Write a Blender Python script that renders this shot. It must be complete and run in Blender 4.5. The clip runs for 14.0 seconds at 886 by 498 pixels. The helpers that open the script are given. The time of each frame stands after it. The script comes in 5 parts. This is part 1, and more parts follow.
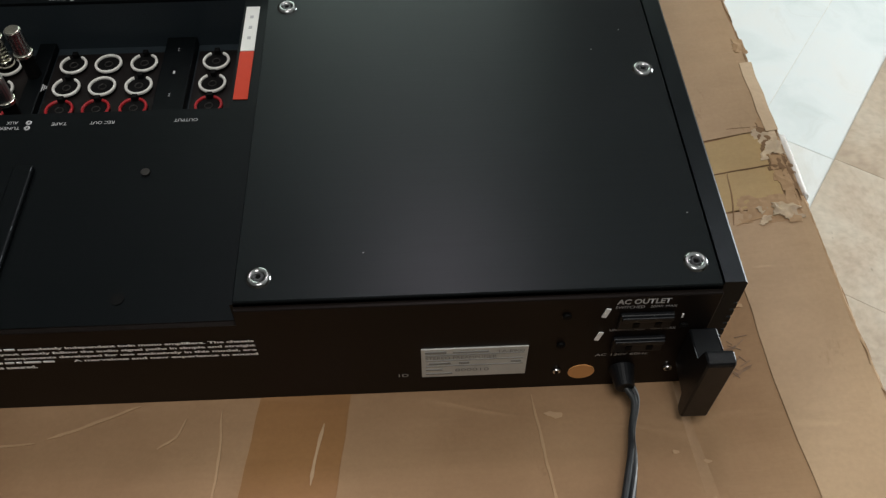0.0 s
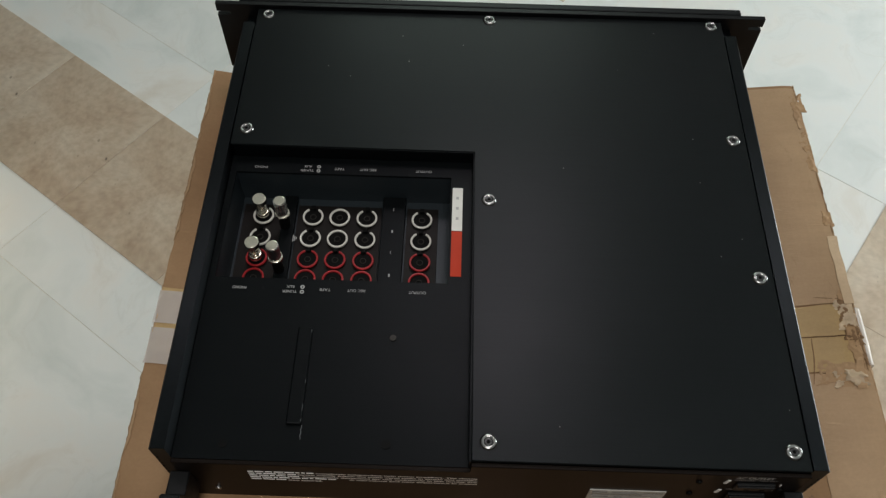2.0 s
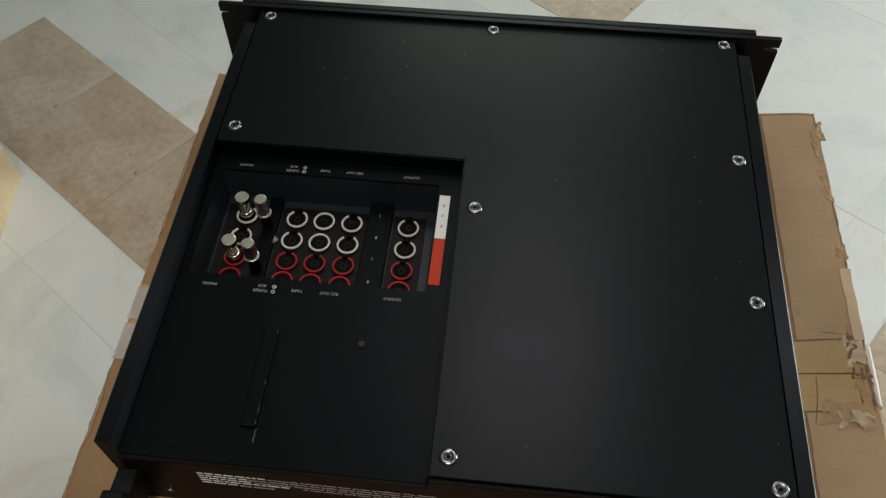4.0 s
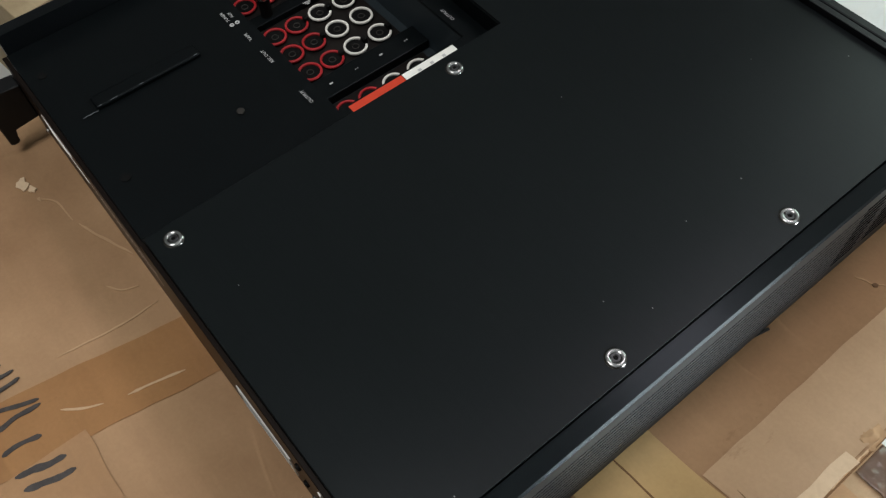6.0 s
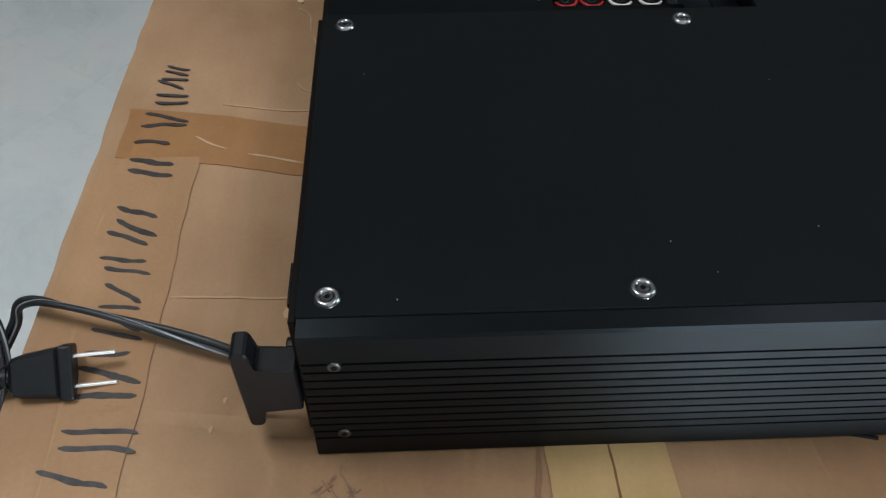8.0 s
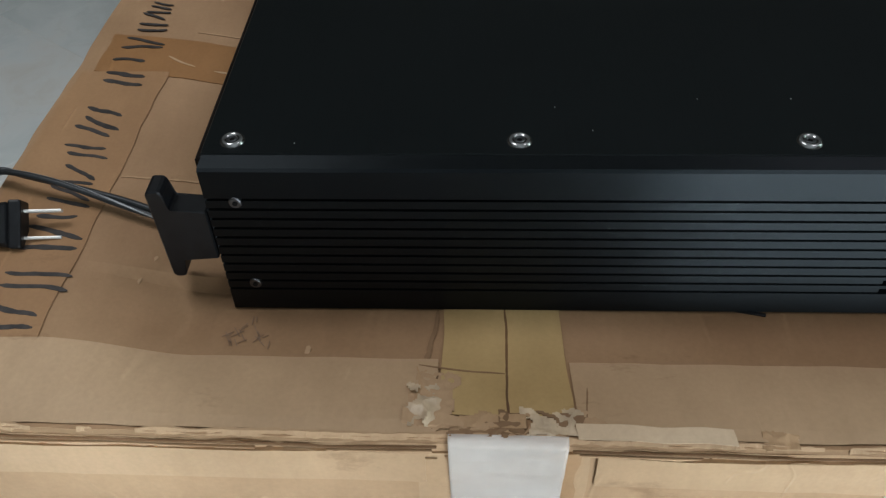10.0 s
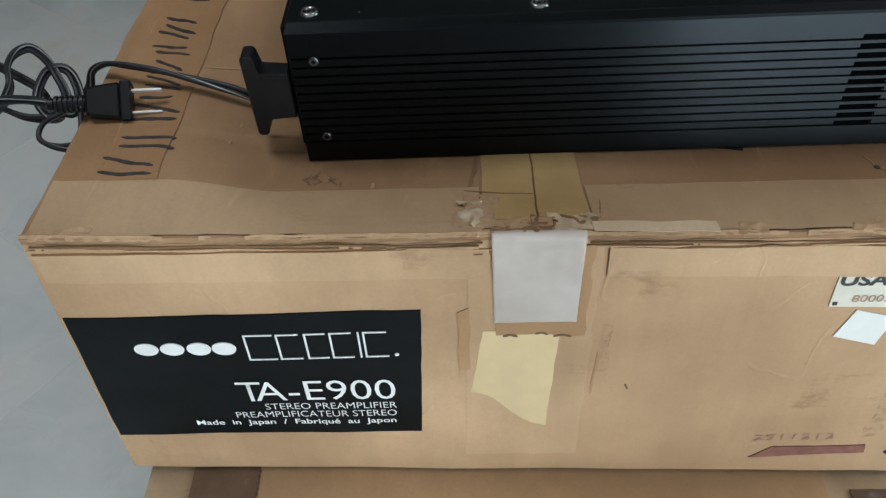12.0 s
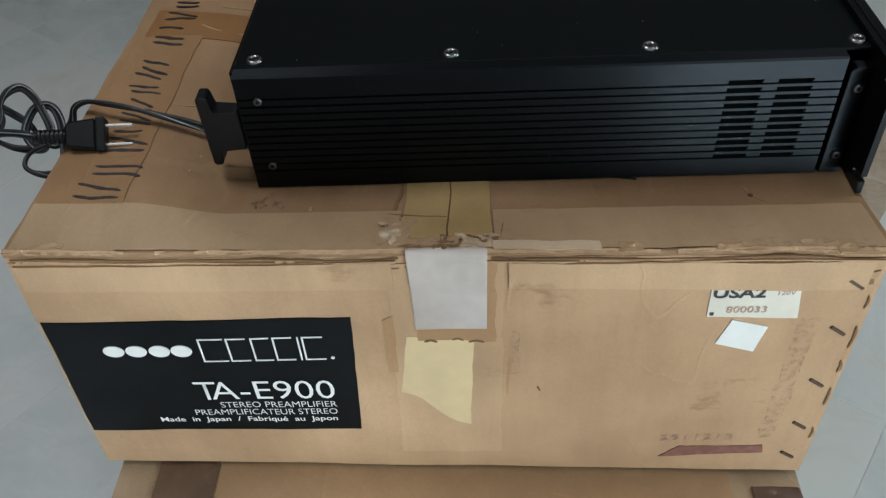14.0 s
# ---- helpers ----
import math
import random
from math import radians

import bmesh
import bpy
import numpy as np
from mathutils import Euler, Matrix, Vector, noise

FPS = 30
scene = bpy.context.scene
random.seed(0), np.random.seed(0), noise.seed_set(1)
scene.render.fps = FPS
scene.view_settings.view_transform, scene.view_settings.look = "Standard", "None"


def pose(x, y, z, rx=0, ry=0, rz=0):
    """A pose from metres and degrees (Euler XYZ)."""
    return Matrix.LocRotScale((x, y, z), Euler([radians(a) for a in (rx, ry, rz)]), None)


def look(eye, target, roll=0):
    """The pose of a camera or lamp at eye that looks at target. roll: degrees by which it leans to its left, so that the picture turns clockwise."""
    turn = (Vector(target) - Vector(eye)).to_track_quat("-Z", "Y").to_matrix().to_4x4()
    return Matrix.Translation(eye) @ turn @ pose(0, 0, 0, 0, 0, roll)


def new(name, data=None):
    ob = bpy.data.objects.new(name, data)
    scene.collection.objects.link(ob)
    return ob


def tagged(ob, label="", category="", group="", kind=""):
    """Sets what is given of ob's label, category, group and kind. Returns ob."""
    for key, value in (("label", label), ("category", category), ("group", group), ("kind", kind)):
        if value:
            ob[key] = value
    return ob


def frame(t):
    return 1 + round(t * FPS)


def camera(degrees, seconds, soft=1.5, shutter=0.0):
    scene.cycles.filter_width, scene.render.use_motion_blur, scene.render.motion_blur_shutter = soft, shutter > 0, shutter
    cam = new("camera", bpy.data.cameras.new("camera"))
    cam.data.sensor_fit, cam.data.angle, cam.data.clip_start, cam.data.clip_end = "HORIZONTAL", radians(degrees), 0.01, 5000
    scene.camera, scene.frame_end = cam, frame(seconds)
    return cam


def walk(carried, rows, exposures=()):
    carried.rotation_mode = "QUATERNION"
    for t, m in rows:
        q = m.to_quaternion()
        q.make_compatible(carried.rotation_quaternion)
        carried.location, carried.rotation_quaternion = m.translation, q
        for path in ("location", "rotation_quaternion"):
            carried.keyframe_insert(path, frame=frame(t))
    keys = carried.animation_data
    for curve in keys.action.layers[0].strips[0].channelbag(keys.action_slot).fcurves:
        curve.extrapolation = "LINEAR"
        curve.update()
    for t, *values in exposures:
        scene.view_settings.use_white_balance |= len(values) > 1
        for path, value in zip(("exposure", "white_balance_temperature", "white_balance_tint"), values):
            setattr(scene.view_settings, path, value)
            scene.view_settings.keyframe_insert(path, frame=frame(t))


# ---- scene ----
cam = camera(55.5, 14.0, 1.3)
ZB = 0.74  # height of the carton top above the floor
PATH = [
    (0, (0.072, -0.199, 0.381), (0.123, 0.997, -1.221), -0.1),
    (0.5, (0.035, -0.167, 0.45), (0.154, 0.924, -1.223), 2.7),
    (1, (-0.013, -0.157, 0.521), (0.039, 0.893, -1.181), 2.0),
    (1.5, (-0.03, -0.161, 0.566), (-0.031, 0.887, -1.137), 1.5),
    (2, (-0.029, -0.166, 0.595), (-0.043, 0.898, -1.099), 1.2),
    (2.2, (-0.032, -0.17, 0.601), (-0.039, 0.909, -1.083), 1.4),
    (4.3, (0.048, -0.17, 0.546), (-0.15, 0.979, -1.079), -1.4),
    (4.5, (0.088, -0.177, 0.537), (-0.209, 0.963, -1.078), -1.6),
    (5, (0.208, -0.17, 0.509), (-0.358, 0.874, -1.1), -2.5),
    (5.5, (0.261, -0.081, 0.467), (-0.463, 0.789, -1.181), -3.7),
    (6, (0.281, -0.019, 0.439), (-0.587, 0.624, -1.244), -2.8),
    (6.5, (0.304, 0.039, 0.412), (-0.72, 0.394, -1.269), -2.3),
    (7, (0.32, 0.058, 0.38), (-0.823, 0.203, -1.255), -1.4),
    (7.5, (0.365, 0.048, 0.351), (-0.872, 0.104, -1.219), -0.3),
    (8, (0.407, 0.052, 0.341), (-0.932, 0.114, -1.143), 0.4),
    (8.2, (0.418, 0.066, 0.345), (-0.951, 0.12, -1.112), 0.1),
    (10.3, (0.514, 0.122, 0.302), (-0.909, 0.039, -1.102), -1.8),
    (10.5, (0.531, 0.109, 0.303), (-0.889, 0.013, -1.103), -2.2),
    (11, (0.553, 0.07, 0.299), (-0.851, -0.027, -1.122), -2.9),
    (11.5, (0.579, 0.073, 0.289), (-0.804, 0.018, -1.155), -3.2),
    (12, (0.615, 0.103, 0.315), (-0.787, 0.031, -1.109), -3.7),
    (12.5, (0.636, 0.128, 0.331), (-0.793, 0.034, -1.066), -3.9),
    (13, (0.645, 0.137, 0.343), (-0.791, 0.04, -1.046), -3.9),
    (13.5, (0.654, 0.15, 0.35), (-0.785, 0.055, -1.036), -3.9),
    (14, (0.67, 0.161, 0.358), (-0.777, 0.064, -1.019), -4.0),
]
RISE = Matrix.Translation((0, 0, ZB))
EXPOSURES = [(0.0, 0.22, 6600, 10), (0.5, -0.03, 6600, 10), (1.5, 0.02, 6700, 10), (2.2, -0.08, 6800, 10), (4.5, -0.18, 6900, 10), (5.5, 0.07, 6700, 10), (6.0, 0.47, 6550, 10), (6.6, 0.47, 6500, 10), (7.3, 0.65, 6250, 10), (8.2, 0.42, 6050, 10), (10.5, -0.05, 6150, 9), (14.0, -0.29, 6150, 9)]
walk(cam, [(t, RISE @ look(eye, target, roll)) for t, eye, target, roll in PATH], EXPOSURES)

# ---- light: two windows, a ceiling lamp and an added fill lamp ----
world = bpy.data.worlds.new("world")
scene.world = world
world.use_nodes = True
world.node_tree.nodes["Background"].inputs[0].default_value = (0.55, 0.65, 0.8, 1)
world.node_tree.nodes["Background"].inputs[1].default_value = 0.3


def area_light(name, m, sx, sy, watts, colour):
    data = bpy.data.lights.new(name, "AREA")
    data.shape, data.size, data.size_y, data.energy, data.color = "RECTANGLE", sx, sy, watts, colour
    ob = new(name, data)
    ob.matrix_world = m
    return ob


area_light("window_daylight", look((2.92, 1.46, 0.76), (0.3, 0.5, 0.66)), 1.12, 1.06, 81, (0.88, 0.97, 1.0))
area_light("window_daylight", look((0.0, 2.42, 1.84), (0.0, 0.3, 0.5)), 0.9, 1.2, 9.5, (0.80, 1.0, 0.88))
# Added fill lamp with no known source, for the floor and rear lid
area_light("unseen_ceiling_light", look((0.05, -0.55, 2.56), (0.05, -0.55, 0)), 0.6, 0.6, 14, (1.0, 0.98, 0.97))
area_light("unseen_ceiling_light", look((0.12, 1.05, 2.56), (0.12, 1.05, 0)), 0.36, 0.36, 4.8, (1.0, 0.87, 0.95))

# ---- materials ----
def node_material(name, base, rough=0.5, metal=0.0, spec=0.5):
    m = bpy.data.materials.new(name)
    m.use_nodes = True
    p = m.node_tree.nodes["Principled BSDF"]
    p.inputs["Base Color"].default_value = (*base, 1)
    p.inputs["Roughness"].default_value = rough
    p.inputs["Metallic"].default_value = metal
    p.inputs["Specular IOR Level"].default_value = spec
    return m, m.node_tree.nodes, m.node_tree.links, p


def coords(nodes, links, scale=(1, 1, 1), kind="Object"):
    tc = nodes.new("ShaderNodeTexCoord")
    mp = nodes.new("ShaderNodeMapping")
    mp.inputs["Scale"].default_value = scale
    links.new(tc.outputs[kind], mp.inputs["Vector"])
    return mp.outputs["Vector"]


def noise_node(nodes, links, vec, scale, detail=4.0, rough=0.55):
    n = nodes.new("ShaderNodeTexNoise")
    n.inputs["Scale"].default_value, n.inputs["Detail"].default_value, n.inputs["Roughness"].default_value = scale, detail, rough
    links.new(vec, n.inputs["Vector"])
    return n.outputs["Fac"]


def ramp(nodes, links, fac, stops):
    r = nodes.new("ShaderNodeValToRGB")
    e = r.color_ramp.elements
    while len(e) < len(stops):
        e.new(0.5)
    for k, (pos, col) in zip(e, stops):
        k.position, k.color = pos, (*col, 1)
    links.new(fac, r.inputs["Fac"])
    return r.outputs["Color"]


def mix(nodes, links, fac, a, b, blend="MIX"):
    n = nodes.new("ShaderNodeMix")
    n.data_type, n.blend_type = "RGBA", blend
    for sock, v in ((n.inputs[0], fac), (n.inputs[6], a), (n.inputs[7], b)):
        if isinstance(v, (int, float)):
            sock.default_value = v
        elif isinstance(v, tuple):
            sock.default_value = (*v, 1)
        else:
            links.new(v, sock)
    return n.outputs[2]


def bump(nodes, links, p, height, strength, distance):
    b = nodes.new("ShaderNodeBump")
    b.inputs["Strength"].default_value, b.inputs["Distance"].default_value = strength, distance
    links.new(height, b.inputs["Height"])
    links.new(b.outputs["Normal"], p.inputs["Normal"])


def cardboard(name, base, stain, along=(1, 1, 1), rough=0.75, bent=0.10):
    m, nd, lk, p = node_material(name, base, rough, spec=0.25)
    v = coords(nd, lk)
    big = noise_node(nd, lk, v, 5.0, 5, 0.6)
    fib = noise_node(nd, lk, coords(nd, lk, along), 60.0, 4, 0.6)
    grain = noise_node(nd, lk, v, 420.0, 2)
    light = tuple(min(1, c * 1.14) for c in base)
    c1 = mix(nd, lk, ramp(nd, lk, big, [(0.36, (0, 0, 0)), (0.66, (1, 1, 1))]), stain, light)
    c2 = mix(nd, lk, ramp(nd, lk, fib, [(0.35, (0.93, 0.93, 0.93)), (0.65, (1, 1, 1))]), (0, 0, 0), c1)
    wide = noise_node(nd, lk, v, 2.6, 3, 0.5)
    c2 = mix(nd, lk, 1.0, c2, ramp(nd, lk, wide, [(0.35, (0.74, 0.70, 0.66)), (0.62, (1.04, 1.03, 1.02))]), "MULTIPLY")
    scuff = noise_node(nd, lk, coords(nd, lk, (1, 0.35, 0.6)), 38.0, 6, 0.7)
    c2 = mix(nd, lk, 1.0, c2, ramp(nd, lk, scuff, [(0.27, (0.72, 0.68, 0.64)), (0.36, (1, 1, 1)), (0.66, (1, 1, 1)), (0.74, (1.14, 1.16, 1.18))]), "MULTIPLY")
    # fine pale wrinkles where the liner has been bent, kept to patches
    wn = nd.new("ShaderNodeTexNoise")
    wn.inputs["Scale"].default_value, wn.inputs["Detail"].default_value, wn.inputs["Distortion"].default_value = 9.0, 2.0, 0.6
    lk.new(coords(nd, lk, (0.3, 1.2, 0.8)), wn.inputs["Vector"])
    thin = ramp(nd, lk, wn.outputs["Fac"], [(0.478, (0, 0, 0)), (0.490, (1, 1, 1)), (0.502, (0, 0, 0))])
    patch = ramp(nd, lk, noise_node(nd, lk, v, 16.0, 3), [(0.50, (0, 0, 0)), (0.62, (1, 1, 1))])
    wrinkle = mix(nd, lk, 1.0, thin, patch, "MULTIPLY")
    lift = nd.new("ShaderNodeMath")
    lift.operation = "MULTIPLY"
    lift.inputs[1].default_value = bent
    lk.new(wrinkle, lift.inputs[0])
    c2 = mix(nd, lk, lift.outputs[0], c2, tuple(min(1, c * 1.7) for c in base))
    c3 = mix(nd, lk, 0.14, c2, ramp(nd, lk, grain, [(0.3, (0.5, 0.5, 0.5)), (0.7, (1, 1, 1))]), "MULTIPLY")
    lk.new(c3, p.inputs["Base Color"])
    add = nd.new("ShaderNodeMath")
    add.operation = "ADD"
    lk.new(noise_node(nd, lk, v, 14.0, 4, 0.6), add.inputs[0])
    lk.new(fib, add.inputs[1])
    more = nd.new("ShaderNodeMath")
    more.operation = "ADD"
    lk.new(add.outputs[0], more.inputs[0])
    lk.new(wrinkle, more.inputs[1])
    bump(nd, lk, p, more.outputs[0], 0.30, 0.0012)
    return m


def plain(name, base, rough=0.5, metal=0.0, vary=0.12, scale=60.0, spec=0.5, relief=0.0, clear=0.0):
    m, nd, lk, p = node_material(name, base, rough, metal, spec)
    v = coords(nd, lk)
    n = noise_node(nd, lk, v, scale, 4)
    lo, hi = tuple(c * (1 - vary) for c in base), tuple(min(1, c * (1 + vary)) for c in base)
    lk.new(ramp(nd, lk, n, [(0.3, lo), (0.7, hi)]), p.inputs["Base Color"])
    r = ramp(nd, lk, noise_node(nd, lk, v, scale * 0.3, 3), [(0.3, (rough * 0.85,) * 3), (0.7, (min(1, rough * 1.15),) * 3)])
    lk.new(r, p.inputs["Roughness"])
    if relief:
        bump(nd, lk, p, noise_node(nd, lk, v, scale * 6, 3), 0.3, relief)
    if clear:
        a = noise_node(nd, lk, v, scale * 0.8, 4)
        lk.new(ramp(nd, lk, a, [(0.3, (1 - clear * 1.2,) * 3), (0.7, (1 - clear * 0.8,) * 3)]), p.inputs["Alpha"])
    return m


# One carton's kraft, darker on top and lighter on the sides: shading in the colour
CARD = cardboard("old_kraft_shaded", (0.350, 0.221, 0.123), (0.275, 0.163, 0.085), (0.15, 1, 1))
CARD_FACE = cardboard("carton_side_kraft_lit", (0.535, 0.358, 0.213), (0.465, 0.302, 0.173), (1, 1, 0.12), bent=0.04)
CARD_LOW = cardboard("lower_carton_kraft", (0.56, 0.43, 0.295), (0.50, 0.375, 0.25), (1, 1, 0.12), bent=0.04)
CARD_PALE = cardboard("pale_carton_kraft", (0.58, 0.47, 0.31), (0.52, 0.41, 0.26), (1, 1, 0.15))
TORN = cardboard("torn_paper_liner", (0.46, 0.315, 0.19), (0.37, 0.24, 0.14), (1, 1, 1), 0.9)
CORE = cardboard("corrugated_core", (0.17, 0.095, 0.045), (0.11, 0.06, 0.03), (1, 1, 1), 0.9)
SCUFF = cardboard("scuffed_brown_liner", (0.27, 0.165, 0.09), (0.20, 0.12, 0.065), (1, 1, 1), 0.85)
SPLIT = cardboard("split_core", (0.25, 0.155, 0.085), (0.17, 0.10, 0.052), (1, 1, 1), 0.9)
TAPE_BROWN = cardboard("brown_parcel_tape", (0.288, 0.150, 0.061), (0.240, 0.120, 0.047), (0.15, 1, 1), 0.42, bent=0.2)
TAPE_SEAM = cardboard("light_brown_parcel_tape", (0.46, 0.316, 0.18), (0.41, 0.27, 0.15), (1, 1, 1), 0.42)
# Tape on top is darker than on the front, following the kraft's painted shading
TAPE_EDGE = cardboard("aged_clear_tape_on_top", (0.455, 0.316, 0.194), (0.400, 0.270, 0.160), (0.15, 1, 1), 0.46, bent=0.2)
TAPE_FRONT = cardboard("aged_clear_tape_on_front", (0.565, 0.385, 0.231), (0.505, 0.340, 0.200), (1, 1, 0.12), 0.42, bent=0.06)
CRUMPLED = plain("crumpled_amber_tape", (0.53, 0.40, 0.265), 0.36, vary=0.25, scale=90, relief=0.0012, clear=0.3)
CREASE_PALE = cardboard("pale_bent_liner", (0.44, 0.295, 0.172), (0.38, 0.245, 0.135), (1, 1, 1), 0.85)
TAPE_LID = cardboard("aged_amber_tape", (0.335, 0.197, 0.100), (0.270, 0.154, 0.076), (0.15, 1, 1), 0.48, bent=0.2)
TAPE_TORN = cardboard("torn_amber_paper", (0.475, 0.297, 0.160), (0.42, 0.255, 0.132), (1, 1, 0.3), 0.5)
TAPE_YELLOW = cardboard("yellowed_tape", (0.465, 0.330, 0.155), (0.410, 0.280, 0.126), (0.15, 1, 1), 0.40, bent=0.2)
TAPE_CREAM = plain("cream_paper_tape", (0.60, 0.465, 0.265), 0.7, vary=0.08, scale=30, spec=0.2, relief=0.0006)
PAPER_PALE = cardboard("pale_torn_liner", (0.66, 0.52, 0.37), (0.58, 0.44, 0.30), (1, 1, 1), 0.85)
TAPE_WHITE = plain("white_filament_tape", (0.73, 0.67, 0.62), 0.3, vary=0.08, scale=14, relief=0.0003, clear=0.60)
TAPE_TAUPE = plain("taupe_parcel_tape", (0.27, 0.185, 0.125), 0.35, vary=0.1, scale=20, relief=0.0004)
TAPE_COCOA = plain("cocoa_parcel_tape", (0.17, 0.108, 0.075), 0.28, vary=0.2, scale=40, relief=0.0008)
TAPE_DARK = plain("glossy_dark_brown_tape", (0.13, 0.085, 0.065), 0.12, vary=0.3, scale=30, relief=0.0012)
TAPE_PINK = plain("pink_warning_tape", (0.75, 0.42, 0.44), 0.45, vary=0.08)
RED = plain("crimson_print", (0.55, 0.05, 0.09), 0.5, vary=0.1)
PAPER = plain("off_white_paper", (0.66, 0.62, 0.52), 0.65, vary=0.06, scale=40)
STICKER = plain("white_sticker", (0.74, 0.74, 0.70), 0.4, vary=0.04)
LABEL_BLACK = plain("black_printed_label", (0.005, 0.0065, 0.0075), 0.45, vary=0.3, scale=18, spec=0.1, relief=0.0003)
INK_WHITE = plain("white_ink", (0.84, 0.84, 0.82), 0.5, vary=0.05)
INK_GREY = plain("grey_silkscreen", (0.42, 0.42, 0.42), 0.5, vary=0.1)
INK_BLACK = plain("black_ink", (0.03, 0.028, 0.028), 0.6, vary=0.2)
INK_MARKER = plain("black_marker_strokes", (0.032, 0.027, 0.025), 0.55, vary=0.5, scale=160)
INK_FADED = plain("faded_red_stamp", (0.40, 0.235, 0.155), 0.7, vary=0.25, scale=150)
INK_PENCIL = plain("faded_pencil", (0.16, 0.10, 0.065), 0.7, vary=0.3, scale=120)
INK_STAMP = plain("faded_red_stamp", (0.23, 0.09, 0.07), 0.7, vary=0.3, scale=90, clear=0.25)


def smudged():
    """Grey rubbed dirt that thins out to nothing in patches."""
    m, nd, lk, p = node_material("sooty_smudge", (0.16, 0.115, 0.08), 0.85, spec=0.2)
    a = noise_node(nd, lk, coords(nd, lk), 190.0, 5, 0.7)
    lk.new(ramp(nd, lk, a, [(0.47, (0, 0, 0)), (0.72, (0.36, 0.36, 0.36))]), p.inputs["Alpha"])
    return m


SMUDGE = smudged()
STAPLE = plain("oxidised_staple", (0.10, 0.065, 0.04), 0.45, 0.6, vary=0.2)
CHROME = plain("nickel_plate", (0.30, 0.30, 0.30), 0.19, 1.0, vary=0.12)
NICKEL = plain("warm_nickel", (0.74, 0.70, 0.60), 0.2, 1.0, vary=0.08)
INK_FINE = plain("fine_grey_print", (0.20, 0.20, 0.19), 0.6, vary=0.15)
BLADE = plain("nickel_blade", (0.72, 0.70, 0.66), 0.42, 0.55, vary=0.06)
SCREW_DARK = plain("blackened_screw", (0.105, 0.105, 0.11), 0.36, 1.0, vary=0.15)
STEEL = plain("dull_steel", (0.50, 0.50, 0.50), 0.28, 1.0, vary=0.08)
PLATE = plain("silver_foil_plate", (0.50, 0.50, 0.47), 0.38, 0.15, vary=0.06)
RUBBED = plain("rubbed_black_edge", (0.10, 0.11, 0.12), 0.5, vary=0.3, scale=300)
SLEEVE = plain("dark_fitting_metal", (0.03, 0.027, 0.024), 0.5, 0.5)
SOCKET = plain("screw_socket", (0.003, 0.003, 0.003), 0.6, vary=0.2, spec=0.1)
RUBBER = plain("black_rubber", (0.0045, 0.005, 0.006), 0.42, vary=0.25, scale=200, spec=0.28, relief=0.0001)
CABLE = plain("black_cable_sheath", (0.018, 0.020, 0.0215), 0.48, vary=0.3, scale=100, spec=0.4)
CABLE_MARK = plain("grey_cable_stripe", (0.22, 0.225, 0.23), 0.5, vary=0.25, scale=150)
RING_WHITE = plain("white_plastic_ring", (0.66, 0.65, 0.60), 0.4, vary=0.05)
RING_RED = plain("red_plastic_ring", (0.34, 0.014, 0.018), 0.35, vary=0.1)
LABEL_RED = plain("red_label", (0.50, 0.045, 0.02), 0.6, vary=0.05, spec=0.2)
ORANGE = plain("orange_inspection_sticker", (0.58, 0.27, 0.09), 0.55, vary=0.08)
JACK_BOARD = plain("brown_black_phenolic", (0.006, 0.0045, 0.004), 0.45, vary=0.25, spec=0.2)
DUST = plain("dust_speck", (0.30, 0.30, 0.29), 0.9)
GREY_PLASTIC = plain("blue_grey_plastic_wrap", (0.34, 0.38, 0.41), 0.3, vary=0.25, scale=12, relief=0.002)
WALL = plain("painted_wall", (0.11, 0.095, 0.08), 0.8, vary=0.05, scale=6)
CEILING = plain("white_ceiling", (0.6, 0.6, 0.59), 0.85, vary=0.03, scale=4)
GROUT = plain("grey_grout", (0.66, 0.64, 0.58), 0.8)
LAMP_SHADE = plain("opal_lamp_cover", (0.8, 0.8, 0.78), 0.4)


def black_metal(name, base, rough, streak, spec=0.3, tint=(0.88, 0.94, 1.0), spread=None, aniso=0.0):
    """Satin black finish with fine brushed grain; its gloss is drawn out along spread, across the brushing."""
    m, nd, lk, p = node_material(name, base, rough, spec=spec)
    g = noise_node(nd, lk, coords(nd, lk, streak), 900.0, 3, 0.6)
    b = noise_node(nd, lk, coords(nd, lk), 9.0, 4)
    lk.new(ramp(nd, lk, g, [(0.25, tuple(c * 0.8 for c in base)), (0.75, tuple(c * 1.25 for c in base))]), p.inputs["Base Color"])
    lk.new(ramp(nd, lk, b, [(0.3, (rough * 0.9,) * 3), (0.7, (rough * 1.1,) * 3)]), p.inputs["Roughness"])
    bump(nd, lk, p, g, 0.10, 0.0002)
    # Tint puts the colour of reflected surroundings into the gloss
    p.inputs["Specular Tint"].default_value = (*tint, 1)
    if spread:
        t = nd.new("ShaderNodeCombineXYZ")
        for k in range(3):
            t.inputs[k].default_value = spread[k]
        p.inputs["Anisotropic"].default_value = aniso
        lk.new(t.outputs[0], p.inputs["Tangent"])
    return m


